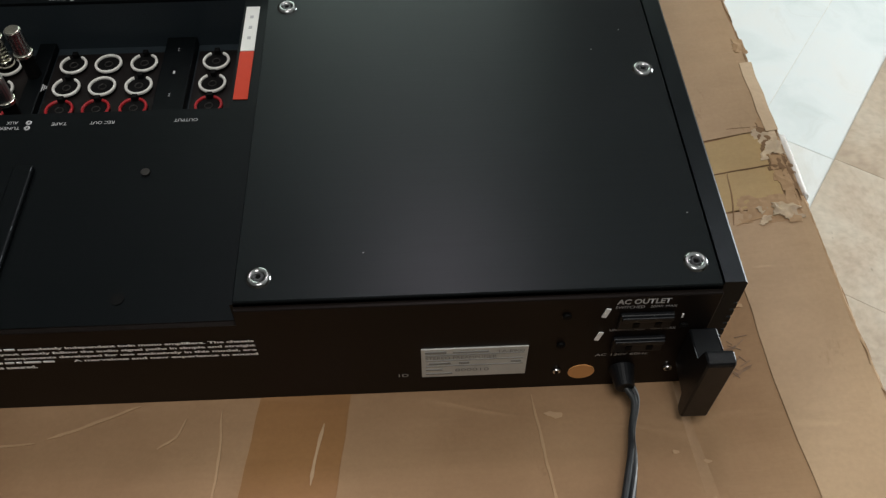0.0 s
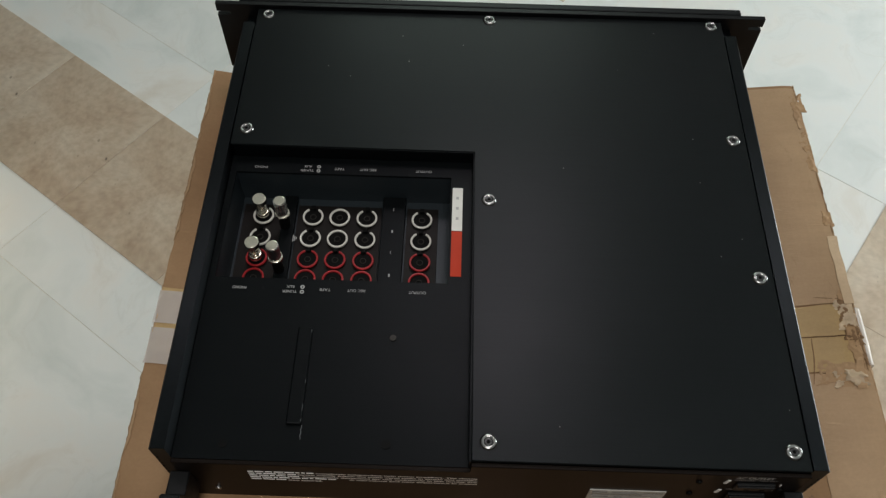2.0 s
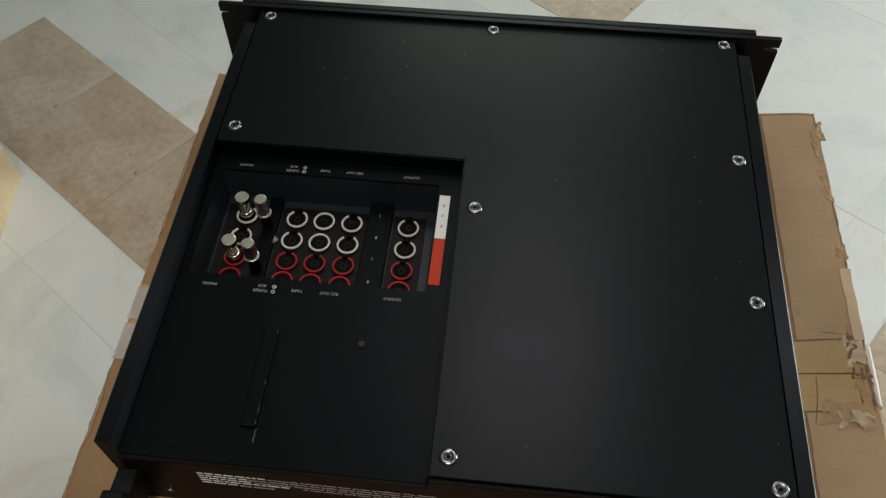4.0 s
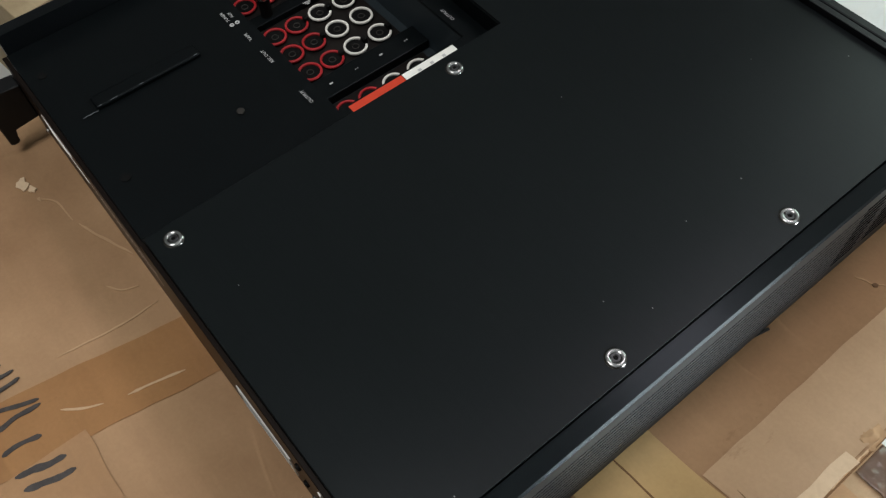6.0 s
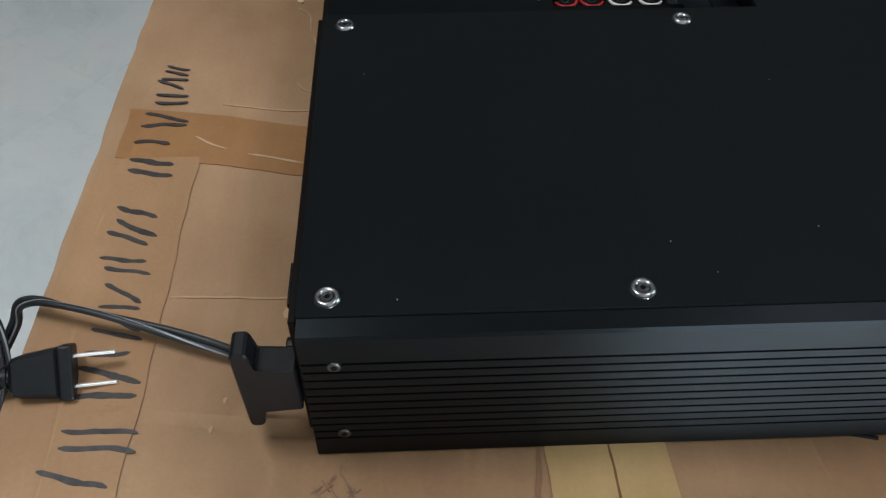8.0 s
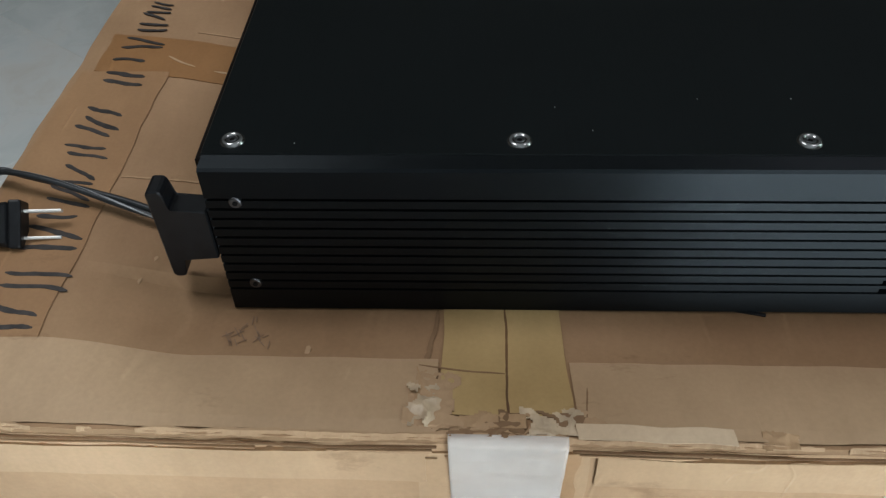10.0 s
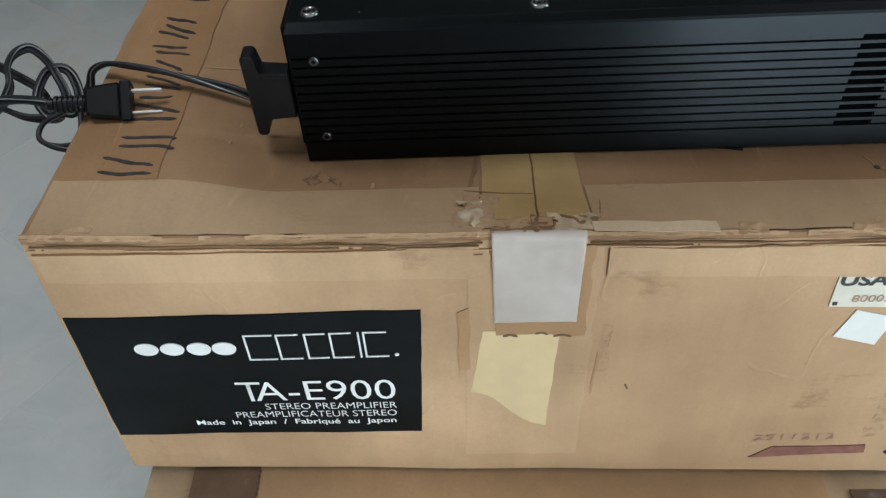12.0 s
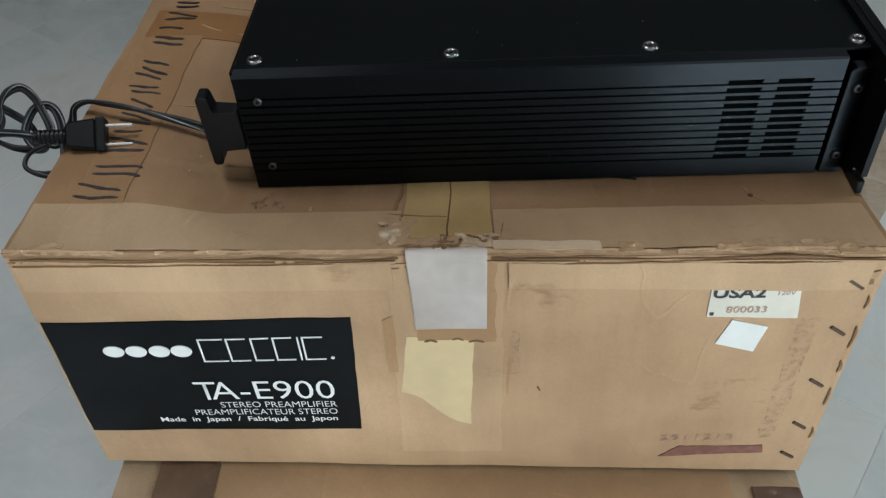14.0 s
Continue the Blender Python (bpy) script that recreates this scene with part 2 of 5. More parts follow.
BLACK = black_metal("black_anodised_plate", (0.0030, 0.0042, 0.0045), 0.32, (0.02, 1, 1), 0.18, spread=(0, 1, 0), aniso=0.45)
BLACK_DEEP = black_metal("deep_black_plate", (0.0020, 0.0028, 0.0032), 0.36, (0.02, 1, 1), 0.12)
# Raised bluish base: the light reflected on the well's wall is in the colour
BLACK_WELL = black_metal("black_well_lit", (0.015, 0.021, 0.025), 0.4, (1, 1, 1), 0.4)
BLACK_SIDE = black_metal("black_extrusion", (0.0008, 0.0010, 0.0014), 0.34, (1, 0.02, 1), 0.24, (0.78, 0.92, 1.0), spread=(0, 0, 1), aniso=0.95)
# Brown bounce from the cardboard is put into the rear's base and tint
BLACK_REAR = black_metal("black_rear_warm_bounce", (0.0052, 0.0034, 0.0028), 0.40, (1, 1, 1), 0.12, (1.0, 0.92, 0.86))
BLACK_PANEL = black_metal("black_front_panel", (0.0028, 0.0028, 0.0032), 0.36, (0.02, 1, 1), 0.25)


def marble():
    m, nd, lk, p = node_material("polished_white_marble_tile", (0.72, 0.74, 0.72), 0.14)
    v = coords(nd, lk)
    warp = nd.new("ShaderNodeVectorMath")
    warp.operation = "MULTIPLY_ADD"
    n3 = nd.new("ShaderNodeTexNoise")
    n3.inputs["Scale"].default_value = 3.0
    lk.new(v, n3.inputs["Vector"])
    lk.new(n3.outputs["Color"], warp.inputs[0])
    warp.inputs[1].default_value = (0.5, 0.5, 0.5)
    info = nd.new("ShaderNodeObjectInfo")
    sh = nd.new("ShaderNodeVectorMath")
    sh.operation = "ADD"
    sc = nd.new("ShaderNodeMath")
    sc.operation = "MULTIPLY"
    sc.inputs[1].default_value = 37.0
    lk.new(info.outputs["Random"], sc.inputs[0])
    lk.new(v, sh.inputs[0])
    lk.new(sc.outputs[0], sh.inputs[1])
    lk.new(sh.outputs[0], warp.inputs[2])
    cloud = noise_node(nd, lk, warp.outputs[0], 4.0, 5, 0.6)
    vein = noise_node(nd, lk, warp.outputs[0], 2.2, 6, 0.65)
    c = ramp(nd, lk, cloud, [(0.3, (0.62, 0.66, 0.65)), (0.5, (0.74, 0.76, 0.75)), (0.62, (0.76, 0.755, 0.73)), (0.75, (0.69, 0.655, 0.60))])
    line = ramp(nd, lk, vein, [(0.485, (0, 0, 0)), (0.5, (1, 1, 1)), (0.515, (0, 0, 0))])
    half = nd.new("ShaderNodeMath")
    half.operation = "MULTIPLY"
    half.inputs[1].default_value = 0.11
    lk.new(line, half.inputs[0])
    lk.new(mix(nd, lk, half.outputs[0], c, (0.52, 0.50, 0.45)), p.inputs["Base Color"])
    return m


def travertine():
    m, nd, lk, p = node_material("beige_travertine_tile", (0.42, 0.35, 0.27), 0.3)
    v = coords(nd, lk)
    info = nd.new("ShaderNodeObjectInfo")
    cloud = noise_node(nd, lk, v, 9.0, 6, 0.65)
    fine = noise_node(nd, lk, v, 70.0, 4, 0.6)
    pits = nd.new("ShaderNodeTexVoronoi")
    pits.inputs["Scale"].default_value = 42.0
    lk.new(coords(nd, lk, (1, 0.6, 1)), pits.inputs["Vector"])
    c = ramp(nd, lk, cloud, [(0.34, (0.49, 0.385, 0.29)), (0.5, (0.58, 0.485, 0.385)), (0.66, (0.66, 0.585, 0.49))])
    tone = ramp(nd, lk, info.outputs["Random"], [(0.0, (0.84, 0.80, 0.76)), (1.0, (1, 1, 1))])
    c = mix(nd, lk, 1.0, c, tone, "MULTIPLY")
    c = mix(nd, lk, 0.35, c, ramp(nd, lk, fine, [(0.3, (0.6, 0.6, 0.6)), (0.6, (1, 1, 1))]), "MULTIPLY")
    mask = mix(nd, lk, 1.0, ramp(nd, lk, pits.outputs["Distance"], [(0.07, (1, 1, 1)), (0.14, (0, 0, 0))]),
               ramp(nd, lk, noise_node(nd, lk, v, 6.0), [(0.5, (0, 0, 0)), (0.58, (1, 1, 1))]), "MULTIPLY")
    lk.new(mix(nd, lk, mask, c, (0.14, 0.11, 0.085)), p.inputs["Base Color"])
    bump(nd, lk, p, mask, -0.5, 0.001)
    return m


MARBLE, TRAVERTINE = marble(), travertine()


def glass():
    m, nd, lk, p = node_material("window_glass", (1, 1, 1), 0.02)
    p.inputs["Transmission Weight"].default_value = 1.0
    p.inputs["IOR"].default_value = 1.45
    return m


GLASS = glass()

# ---- building helpers ----
def thing(name, label, category, at=(0, 0, 0), rz=0.0, group=""):
    ob = new(name)
    ob.empty_display_size = 0.05
    ob.matrix_world = pose(*at, 0, 0, rz)
    return tagged(ob, label, category, group)


def part(name, bm, material, parent, label="", smooth=False):
    me = bpy.data.meshes.new(name)
    bmesh.ops.recalc_face_normals(bm, faces=bm.faces[:])
    bm.to_mesh(me)
    bm.free()
    for f in me.polygons:
        f.use_smooth = smooth
    me.materials.append(material)
    ob = new(name, me)
    ob.parent = parent
    return tagged(ob, label)


def box_bm(x0, x1, y0, y1, z0, z1, bevel=0.0, bm=None, segments=2):
    bm = bm or bmesh.new()
    m = Matrix.LocRotScale(((x0 + x1) / 2, (y0 + y1) / 2, (z0 + z1) / 2), None, (abs(x1 - x0), abs(y1 - y0), abs(z1 - z0)))
    geo = bmesh.ops.create_cube(bm, size=1, matrix=m)
    if bevel:
        edges = list({e for v in geo["verts"] for e in v.link_edges})
        bmesh.ops.bevel(bm, geom=edges, offset=bevel, segments=segments, affect="EDGES", profile=0.5)
    return bm


def cyl_bm(centre, r, depth, axis="z", r2=None, n=32, bevel=0.0, bm=None):
    """A capped cylinder whose middle is at centre."""
    bm = bm or bmesh.new()
    turn = {"z": pose(*centre), "x": pose(*centre, 0, 90, 0), "y": pose(*centre, -90, 0, 0)}[axis]
    geo = bmesh.ops.create_cone(bm, cap_ends=True, segments=n, radius1=r, radius2=r if r2 is None else r2, depth=depth, matrix=turn)
    if bevel:
        rims = [e for e in {e for v in geo["verts"] for e in v.link_edges} if any(len(f.verts) > 4 for f in e.link_faces)]
        bmesh.ops.bevel(bm, geom=rims, offset=bevel, segments=2, affect="EDGES", profile=0.5)
    return bm


def prism_bm(points, axis, a, b, bevel=0.0, bm=None):
    """A polygon of two-dimensional points, drawn out along axis from a to b."""
    bm = bm or bmesh.new()
    place = {"x": lambda u, v, w: (w, u, v), "y": lambda u, v, w: (u, w, v), "z": lambda u, v, w: (u, v, w)}[axis]
    lo = [bm.verts.new(place(u, v, a)) for u, v in points]
    hi = [bm.verts.new(place(u, v, b)) for u, v in points]
    bm.faces.new(lo), bm.faces.new(hi[::-1])
    for i in range(len(points)):
        j = (i + 1) % len(points)
        bm.faces.new((lo[i], hi[i], hi[j], lo[j]))
    if bevel:
        bmesh.ops.bevel(bm, geom=bm.edges[:], offset=bevel, segments=1, affect="EDGES")
    return bm


def sheet_bm(place, nu, nv, thick, normal, bm=None):
    """A thin sheet over place(u, v), u and v from 0 to 1, with a thickness against its normal."""
    bm = bm or bmesh.new()
    n = Vector(normal) * thick
    top = [[bm.verts.new(place(i / nu, j / nv)) for j in range(nv + 1)] for i in range(nu + 1)]
    low = [[bm.verts.new(Vector(v.co) - n) for v in row] for row in top]
    for i in range(nu):
        for j in range(nv):
            bm.faces.new((top[i][j], top[i + 1][j], top[i + 1][j + 1], top[i][j + 1]))
            bm.faces.new((low[i][j], low[i][j + 1], low[i + 1][j + 1], low[i + 1][j]))
    rim = [(i, 0) for i in range(nu)] + [(nu, j) for j in range(nv)] + [(i, nv) for i in range(nu, 0, -1)] + [(0, j) for j in range(nv, 0, -1)]
    for (i, j), (k, l) in zip(rim, rim[1:] + rim[:1]):
        bm.faces.new((top[i][j], low[i][j], low[k][l], top[k][l]))
    return bm


def framed_bm(outer, inner, z0, z1):
    """A flat plate with a rectangular opening; outer and inner are x0, x1, y0, y1."""
    bm = bmesh.new()
    loop = lambda r, z: [bm.verts.new((x, y, z)) for x, y in ((r[0], r[2]), (r[1], r[2]), (r[1], r[3]), (r[0], r[3]))]
    o0, o1, i0, i1 = loop(outer, z0), loop(outer, z1), loop(inner, z0), loop(inner, z1)
    for k in range(4):
        j = (k + 1) % 4
        for a, b in ((o0, o1), (o1, i1), (i1, i0), (i0, o0)):
            bm.faces.new((a[k], a[j], b[j], b[k]))
    return bm


def tray_bm(x0, x1, y0, y1, z0, z1, t):
    """An open box with walls and a bottom t thick."""
    bm = bmesh.new()
    loop = lambda g, z: [bm.verts.new((x, y, z)) for x, y in ((x0 + g, y0 + g), (x1 - g, y0 + g), (x1 - g, y1 - g), (x0 + g, y1 - g))]
    rows = [loop(0, z0), loop(0, z1), loop(t, z1), loop(t, z0 + t)]
    for a, b in zip(rows, rows[1:]):
        for k in range(4):
            bm.faces.new((a[k], a[(k + 1) % 4], b[(k + 1) % 4], b[k]))
    bm.faces.new(rows[0]), bm.faces.new(rows[-1])
    return bm


def ring_bm(centre, r_in, r_out, z0, z1, start=0.0, sweep=360.0, n=28):
    """A flat ring, or an open C, about the z axis."""
    bm = bmesh.new()
    closed = sweep >= 359.9
    steps = n if closed else n + 1
    rows = []
    for i in range(steps):
        a = radians(start + sweep * i / n)
        c, s = math.cos(a), math.sin(a)
        rows.append([bm.verts.new((centre[0] + r * c, centre[1] + r * s, z)) for r, z in ((r_in, z0), (r_out, z0), (r_out, z1 - 0.0004), (r_out - 0.0004, z1), (r_in + 0.0004, z1), (r_in, z1 - 0.0004))])
    for i in range(n):
        p, q = rows[i], rows[(i + 1) % steps]
        for k in range(6):
            bm.faces.new((p[k], p[(k + 1) % 6], q[(k + 1) % 6], q[k]))
    if not closed:
        bm.faces.new(rows[0]), bm.faces.new(rows[-1][::-1])
    return bm


def spline(points, per=10):
    """A smooth line through control points."""
    p = [Vector(q) for q in points]
    p = [2 * p[0] - p[1]] + p + [2 * p[-1] - p[-2]]
    out = []
    for i in range(1, len(p) - 2):
        for k in range(per):
            t = k / per
            out.append(0.5 * (2 * p[i] + (p[i + 1] - p[i - 1]) * t + (2 * p[i - 1] - 5 * p[i] + 4 * p[i + 1] - p[i + 2]) * t * t
                              + (3 * p[i] - p[i - 1] - 3 * p[i + 1] + p[i + 2]) * t ** 3))
    return out + [p[-2]]


def ribbon_bm(line, w, seed, out, taper=5.0):
    """A thin flat ribbon of uneven width that tapers off at both ends."""
    n, bm = len(line), bmesh.new()
    rows = []
    for i, q in enumerate(line):
        d = (line[min(i + 1, n - 1)] - line[max(i - 1, 0)]).normalized()
        across = d.cross(Vector(out)).normalized()
        t = i / (n - 1)
        h = w * min(1, 0.25 + taper * t, 0.25 + taper * (1 - t)) * (0.7 + 0.6 * abs(noise.noise(q * 160 + Vector((seed, 0, 0))))) + 0.00005
        j = across * (w * 0.8 * noise.noise(q * 90 + Vector((0, seed, 0))))
        rows.append([bm.verts.new(q + j + across * h), bm.verts.new(q + j - across * h), bm.verts.new(q + j - across * h - Vector(out) * 0.0004), bm.verts.new(q + j + across * h - Vector(out) * 0.0004)])
    for a, b in zip(rows, rows[1:]):
        for k in range(4):
            bm.faces.new((a[k], a[(k + 1) % 4], b[(k + 1) % 4], b[k]))
    bm.faces.new(rows[0]), bm.faces.new(rows[-1][::-1])
    return bm


def lettering(text, centre, width, height, facing, material, parent, label="", align="CENTER", lift=0.0003, bold=0.0, cut=None):
    """Raised print: facing 'up' (read along -x), 'rear' (on a face that looks to -y) or 'side' (on a face that looks to +x)."""
    cu = bpy.data.curves.new("lettering", "FONT")
    cu.body, cu.extrude, cu.offset, cu.resolution_u = text, 0.0, bold, 3
    tmp = bpy.data.objects.new("lettering", cu)
    scene.collection.objects.link(tmp)
    dg = bpy.context.evaluated_depsgraph_get()
    me = bpy.data.meshes.new_from_object(tmp.evaluated_get(dg))
    bpy.data.objects.remove(tmp)
    xs, ys = [v.co.x for v in me.vertices], [v.co.y for v in me.vertices]
    sx, sy = width / (max(xs) - min(xs)), height / (max(ys) - min(ys))
    ox = {"CENTER": (max(xs) + min(xs)) / 2, "RIGHT": max(xs), "LEFT": min(xs)}[align]
    turn = {"up": pose(*centre, 0, 0, 180), "rear": pose(*centre, 90, 0, 0), "side": pose(*centre, 90, 0, 90)}[facing]
    me.transform(turn @ Matrix.Translation((0, 0, lift)) @ Matrix.Diagonal((sx, sy, 1, 1)) @ Matrix.Translation((-ox, -(max(ys) + min(ys)) / 2, 0)))
    if facing == "side":
        hug(me)
    if cut is not None:
        bm = bmesh.new()
        bm.from_mesh(me)
        bmesh.ops.bisect_plane(bm, geom=bm.verts[:] + bm.edges[:] + bm.faces[:], plane_co=(0, 0, cut), plane_no=(0, 0, 1), clear_outer=True)
        bm.to_mesh(me)
        bm.free()
    me.materials.append(material)
    ob = new("lettering", me)
    ob.parent = parent
    return tagged(ob, label)


def smoothstep(a, b, x):
    t = min(1.0, max(0.0, (x - a) / (b - a)))
    return t * t * (3 - 2 * t)


# ---- the room ----
X0, X1, Y0, Y1, TOP = -3.2, 3.0, -2.4, 2.5, 2.6


def structure(name, bm, material, label, category):
    ob = part(name, bm, material, None)
    return tagged(ob, label, category, kind="structure")


structure("wall_west", box_bm(X0 - 0.12, X0, Y0 - 0.12, Y1 + 0.12, 0, TOP), WALL, "plain dark brown painted room wall", "wall")
structure("wall_south", box_bm(X0, X1, Y0 - 0.12, Y0, 0, TOP), WALL, "plain dark brown painted room wall", "wall")


def holed_wall(along, face, lo, hi, h0, h1):
    """A wall 12 cm thick with a window opening from lo to hi along it, h0 to h1 high."""
    a, b = (Y0 - 0.12, Y1 + 0.12) if along == "y" else (X0, X1)
    bm = bmesh.new()
    for p, q, z0, z1 in ((a, lo, 0, TOP), (hi, b, 0, TOP), (lo, hi, 0, h0), (lo, hi, h1, TOP)):
        if along == "y":
            box_bm(face, face + 0.12, p, q, z0, z1, bm=bm)
        else:
            box_bm(p, q, face, face + 0.12, z0, z1, bm=bm)
    return bm


structure("wall_east", holed_wall("y", X1, 0.68, 2.08, 0.12, 1.36), WALL, "dark brown painted wall with a window opening", "wall")
structure("wall_north", holed_wall("x", Y1, -0.5, 0.5, 1.2, 2.5), WALL, "dark brown painted wall with a window opening", "wall")
structure("ceiling", box_bm(X0 - 0.12, X1 + 0.12, Y0 - 0.12, Y1 + 0.12, TOP, TOP + 0.1), CEILING, "plain white painted room ceiling", "ceiling")
for name, at, turn, w, h in (("window_1", (X1 + 0.05, 1.38, 0.12), 0, 0.7, 1.24), ("window_2", (0.0, Y1 + 0.05, 1.2), 90, 0.5, 1.3)):
    win = thing(name, "white framed window in the painted wall", "window", at, turn)
    win["kind"] = "structure"
    for bm in (box_bm(-0.02, 0.02, -w, 0.05 - w, 0, h), box_bm(-0.02, 0.02, w - 0.05, w, 0, h), box_bm(-0.02, 0.02, 0.05 - w, w - 0.05, 0, 0.05), box_bm(-0.02, 0.02, 0.05 - w, w - 0.05, h - 0.05, h)):
        part("window_frame", bm, CEILING, win)
    pane = part("pane", box_bm(-0.003, 0.003, 0.05 - w, w - 0.05, 0.05, h - 0.05), GLASS, win)
    pane.visible_shadow = False
# South fixture only houses the added fill; the other fits the plate's highlight
for x, y in ((0.05, -0.55), (0.12, 1.05)):
    lamp = thing("unseen_ceiling_lamp", "unseen square white lamp on the ceiling", "lamp", (x, y, TOP), group="ceiling lamps")
    part("backing", box_bm(-0.33, 0.33, -0.33, 0.33, -0.03, 0, 0.006), LAMP_SHADE, lamp)

# ---- the two stacked cartons ----
U, V = Vector((0.8131, -0.5821)), Vector((0.5821, 0.8131))  # the floor's tiles lie askew
BX0, BX1, BY0, BY1 = -0.262, 0.298, -0.139, 0.409  # the upper carton's plan


def shelf_z(y):
    """The lower carton's top, a little crushed towards its front."""
    return -0.224 - 0.026 * (y + 0.14) / 0.54


def lid_z(x, y):
    """The upper carton's top: pressed flat under the amplifier, rising a little to its corners."""
    u, v = (x - BX0) / (BX1 - BX0), (y - BY0) / (BY1 - BY0)
    rim = (-0.003 * (1 - u) + 0.009 * u) * (1 - v) + (-0.005 * (1 - u) - 0.005 * u) * v
    out = math.hypot(max(0.0, abs(x) - 0.216), max(0.0, -0.002 - y))
    w = smoothstep(0.0, 0.08, out)
    ripple = 0.0012 * noise.noise(Vector((x * 14, y * 14, 0.3))) * w
    press = -0.0066 - 0.0058 * smoothstep(0.199, 0.204, abs(x))
    return press * (1 - w) + rim * w + ripple


carton = thing("cardboard_box", "worn brown cardboard carton with torn taped edges", "box", (0, 0, ZB), 0.0, "cardboard cartons")
SEAM = 0.1385


def flap(y0, y1, wob):
    def place(u, v):
        x, y = BX0 + (BX1 - BX0) * u, y0 + (y1 - y0) * v
        edge = 0.0012 * noise.noise(Vector((y * 60, wob, 0))) if u in (0.0, 1.0) else 0.0
        return x + edge, y + (0.001 * noise.noise(Vector((x * 40, wob, 4))) if v in (0.0, 1.0) else 0), lid_z(x, y)
    return sheet_bm(place, 180, 70, 0.004, (0, 0, 1))


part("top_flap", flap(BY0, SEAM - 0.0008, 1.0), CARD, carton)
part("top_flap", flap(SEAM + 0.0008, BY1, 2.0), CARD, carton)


def side(p0, p1, out, drop=0.0042):
    """One upright wall of the carton between two plan points, bulging a little."""
    def place(u, v):
        x, y = p0[0] + (p1[0] - p0[0]) * u, p0[1] + (p1[1] - p0[1]) * u
        top, low = lid_z(x, y) - drop, shelf_z(y)
        z = low + (top - low) * v
        y -= 0.009 * (1 - v) * (BY1 - y) / (BY1 - BY0)
        b = 0.0016 * math.sin(math.pi * v) * math.sin(math.pi * u) + 0.0010 * noise.noise(Vector((x * 18, y * 18, z * 18)))
        b += 0.0007 * noise.noise(Vector((x * 70, y * 70, 5))) if v > 0.97 else 0
        return x + out[0] * b, y + out[1] * b, z
    return sheet_bm(place, 48, 24, 0.004, (out[0], out[1], 0))


def face_x(y, z):
    """The bulging surface of the carton's front panel."""
    low = shelf_z(y)
    v = min(1.0, max(0.0, (z - low) / (lid_z(BX1, y) - 0.0042 - low)))
    k = 0.009 * (1 - v) / (BY1 - BY0)
    u = ((y + k * BY1) / (1 + k) - BY0) / (BY1 - BY0)
    b = 0.0016 * math.sin(math.pi * v) * math.sin(math.pi * min(1.0, max(0.0, u))) + 0.0010 * noise.noise(Vector((BX1 * 18, y * 18, z * 18)))
    return BX1 + b + 0.0006 * smoothstep(0.90, 0.96, v)


def hug(mesh):
    """Lays flat print, built against x = BX1, on the bulging front."""
    for vert in (mesh.verts if isinstance(mesh, bmesh.types.BMesh) else mesh.vertices):
        vert.co.x += face_x(vert.co.y, vert.co.z) - BX1
    return mesh


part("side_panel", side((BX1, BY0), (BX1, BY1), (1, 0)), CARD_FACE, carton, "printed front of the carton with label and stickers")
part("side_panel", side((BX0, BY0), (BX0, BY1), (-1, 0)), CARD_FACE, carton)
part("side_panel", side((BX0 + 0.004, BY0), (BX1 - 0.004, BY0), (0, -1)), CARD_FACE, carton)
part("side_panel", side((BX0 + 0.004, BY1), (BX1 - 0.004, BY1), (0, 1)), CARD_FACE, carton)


def on_lid(name, x0, x1, y0, y1, material, lift=0.0006, label="", wave=0.001, seed=0.0, skew=0.0):
    """A strip of tape or paper lying on the carton's top, with a slightly uneven edge."""
    def place(u, v):
        x, y = x0 + (x1 - x0) * u, y0 + (y1 - y0) * v
        x += skew * (v - 0.5)
        if v in (0.0, 1.0):
            y += wave * noise.noise(Vector((x * 45, seed, y * 9)))
        if u in (0.0, 1.0):
            x += wave * noise.noise(Vector((y * 45, seed + 7, x * 9)))
        return x, y, lid_z(min(max(x, BX0), BX1), y) + lift + 0.0003 + 0.0002 * noise.noise(Vector((x * 60, y * 60, seed)))
    nu, nv = max(2, int(abs(x1 - x0) / 0.006)), max(2, int(abs(y1 - y0) / 0.006))
    return part(name, sheet_bm(place, min(nu, 90), min(nv, 90), 0.00025, (0, 0, 1)), material, carton, label)


def on_face(name, corners, material, lift=0.0022, label="", wave=0.0006, seed=0.0, parent=None, ripple=0.0, sway=0.0):
    """A four-cornered patch of (y, z) corners on the carton's front."""
    a, b, c, d = [Vector(q) for q in corners]
    def place(u, v):
        q = (a * (1 - u) + b * u) * (1 - v) + (d * (1 - u) + c * u) * v
        n1, n2 = noise.noise(Vector((q.x * 60, q.y * 60, seed))), noise.noise(Vector((q.x * 60, q.y * 60, seed + 9)))
        edge = wave if (u in (0.0, 1.0) or v in (0.0, 1.0)) else 0.0
        y, z = q.x + edge * n1, q.y + edge * n2 + sway * math.sin(math.tau * u) * (1 - v)
        return face_x(y, z) + 0.0003 + (lift - 0.0014) * 0.5 + 0.0001 * n1 + ripple * noise.noise(Vector((y * 30, z * 190, seed + 4))), y, z
    size = max((b - a).length, (d - a).length)
    n = 44 if ripple else max(3, min(30, int(size / 0.006)))
    return part(name, sheet_bm(place, n, n, 0.0022, (1, 0, 0)), material, parent or carton, label)


def fold(points, w, material):
    """A thin wrinkle on the carton's front through (y, z) points."""
    line = [Vector((face_x(y, z) + 0.0010, y, z)) for y, z in points]
    part("crease", ribbon_bm(spline(line, 14), w, 5.0, (1, 0, 0)), material, carton)


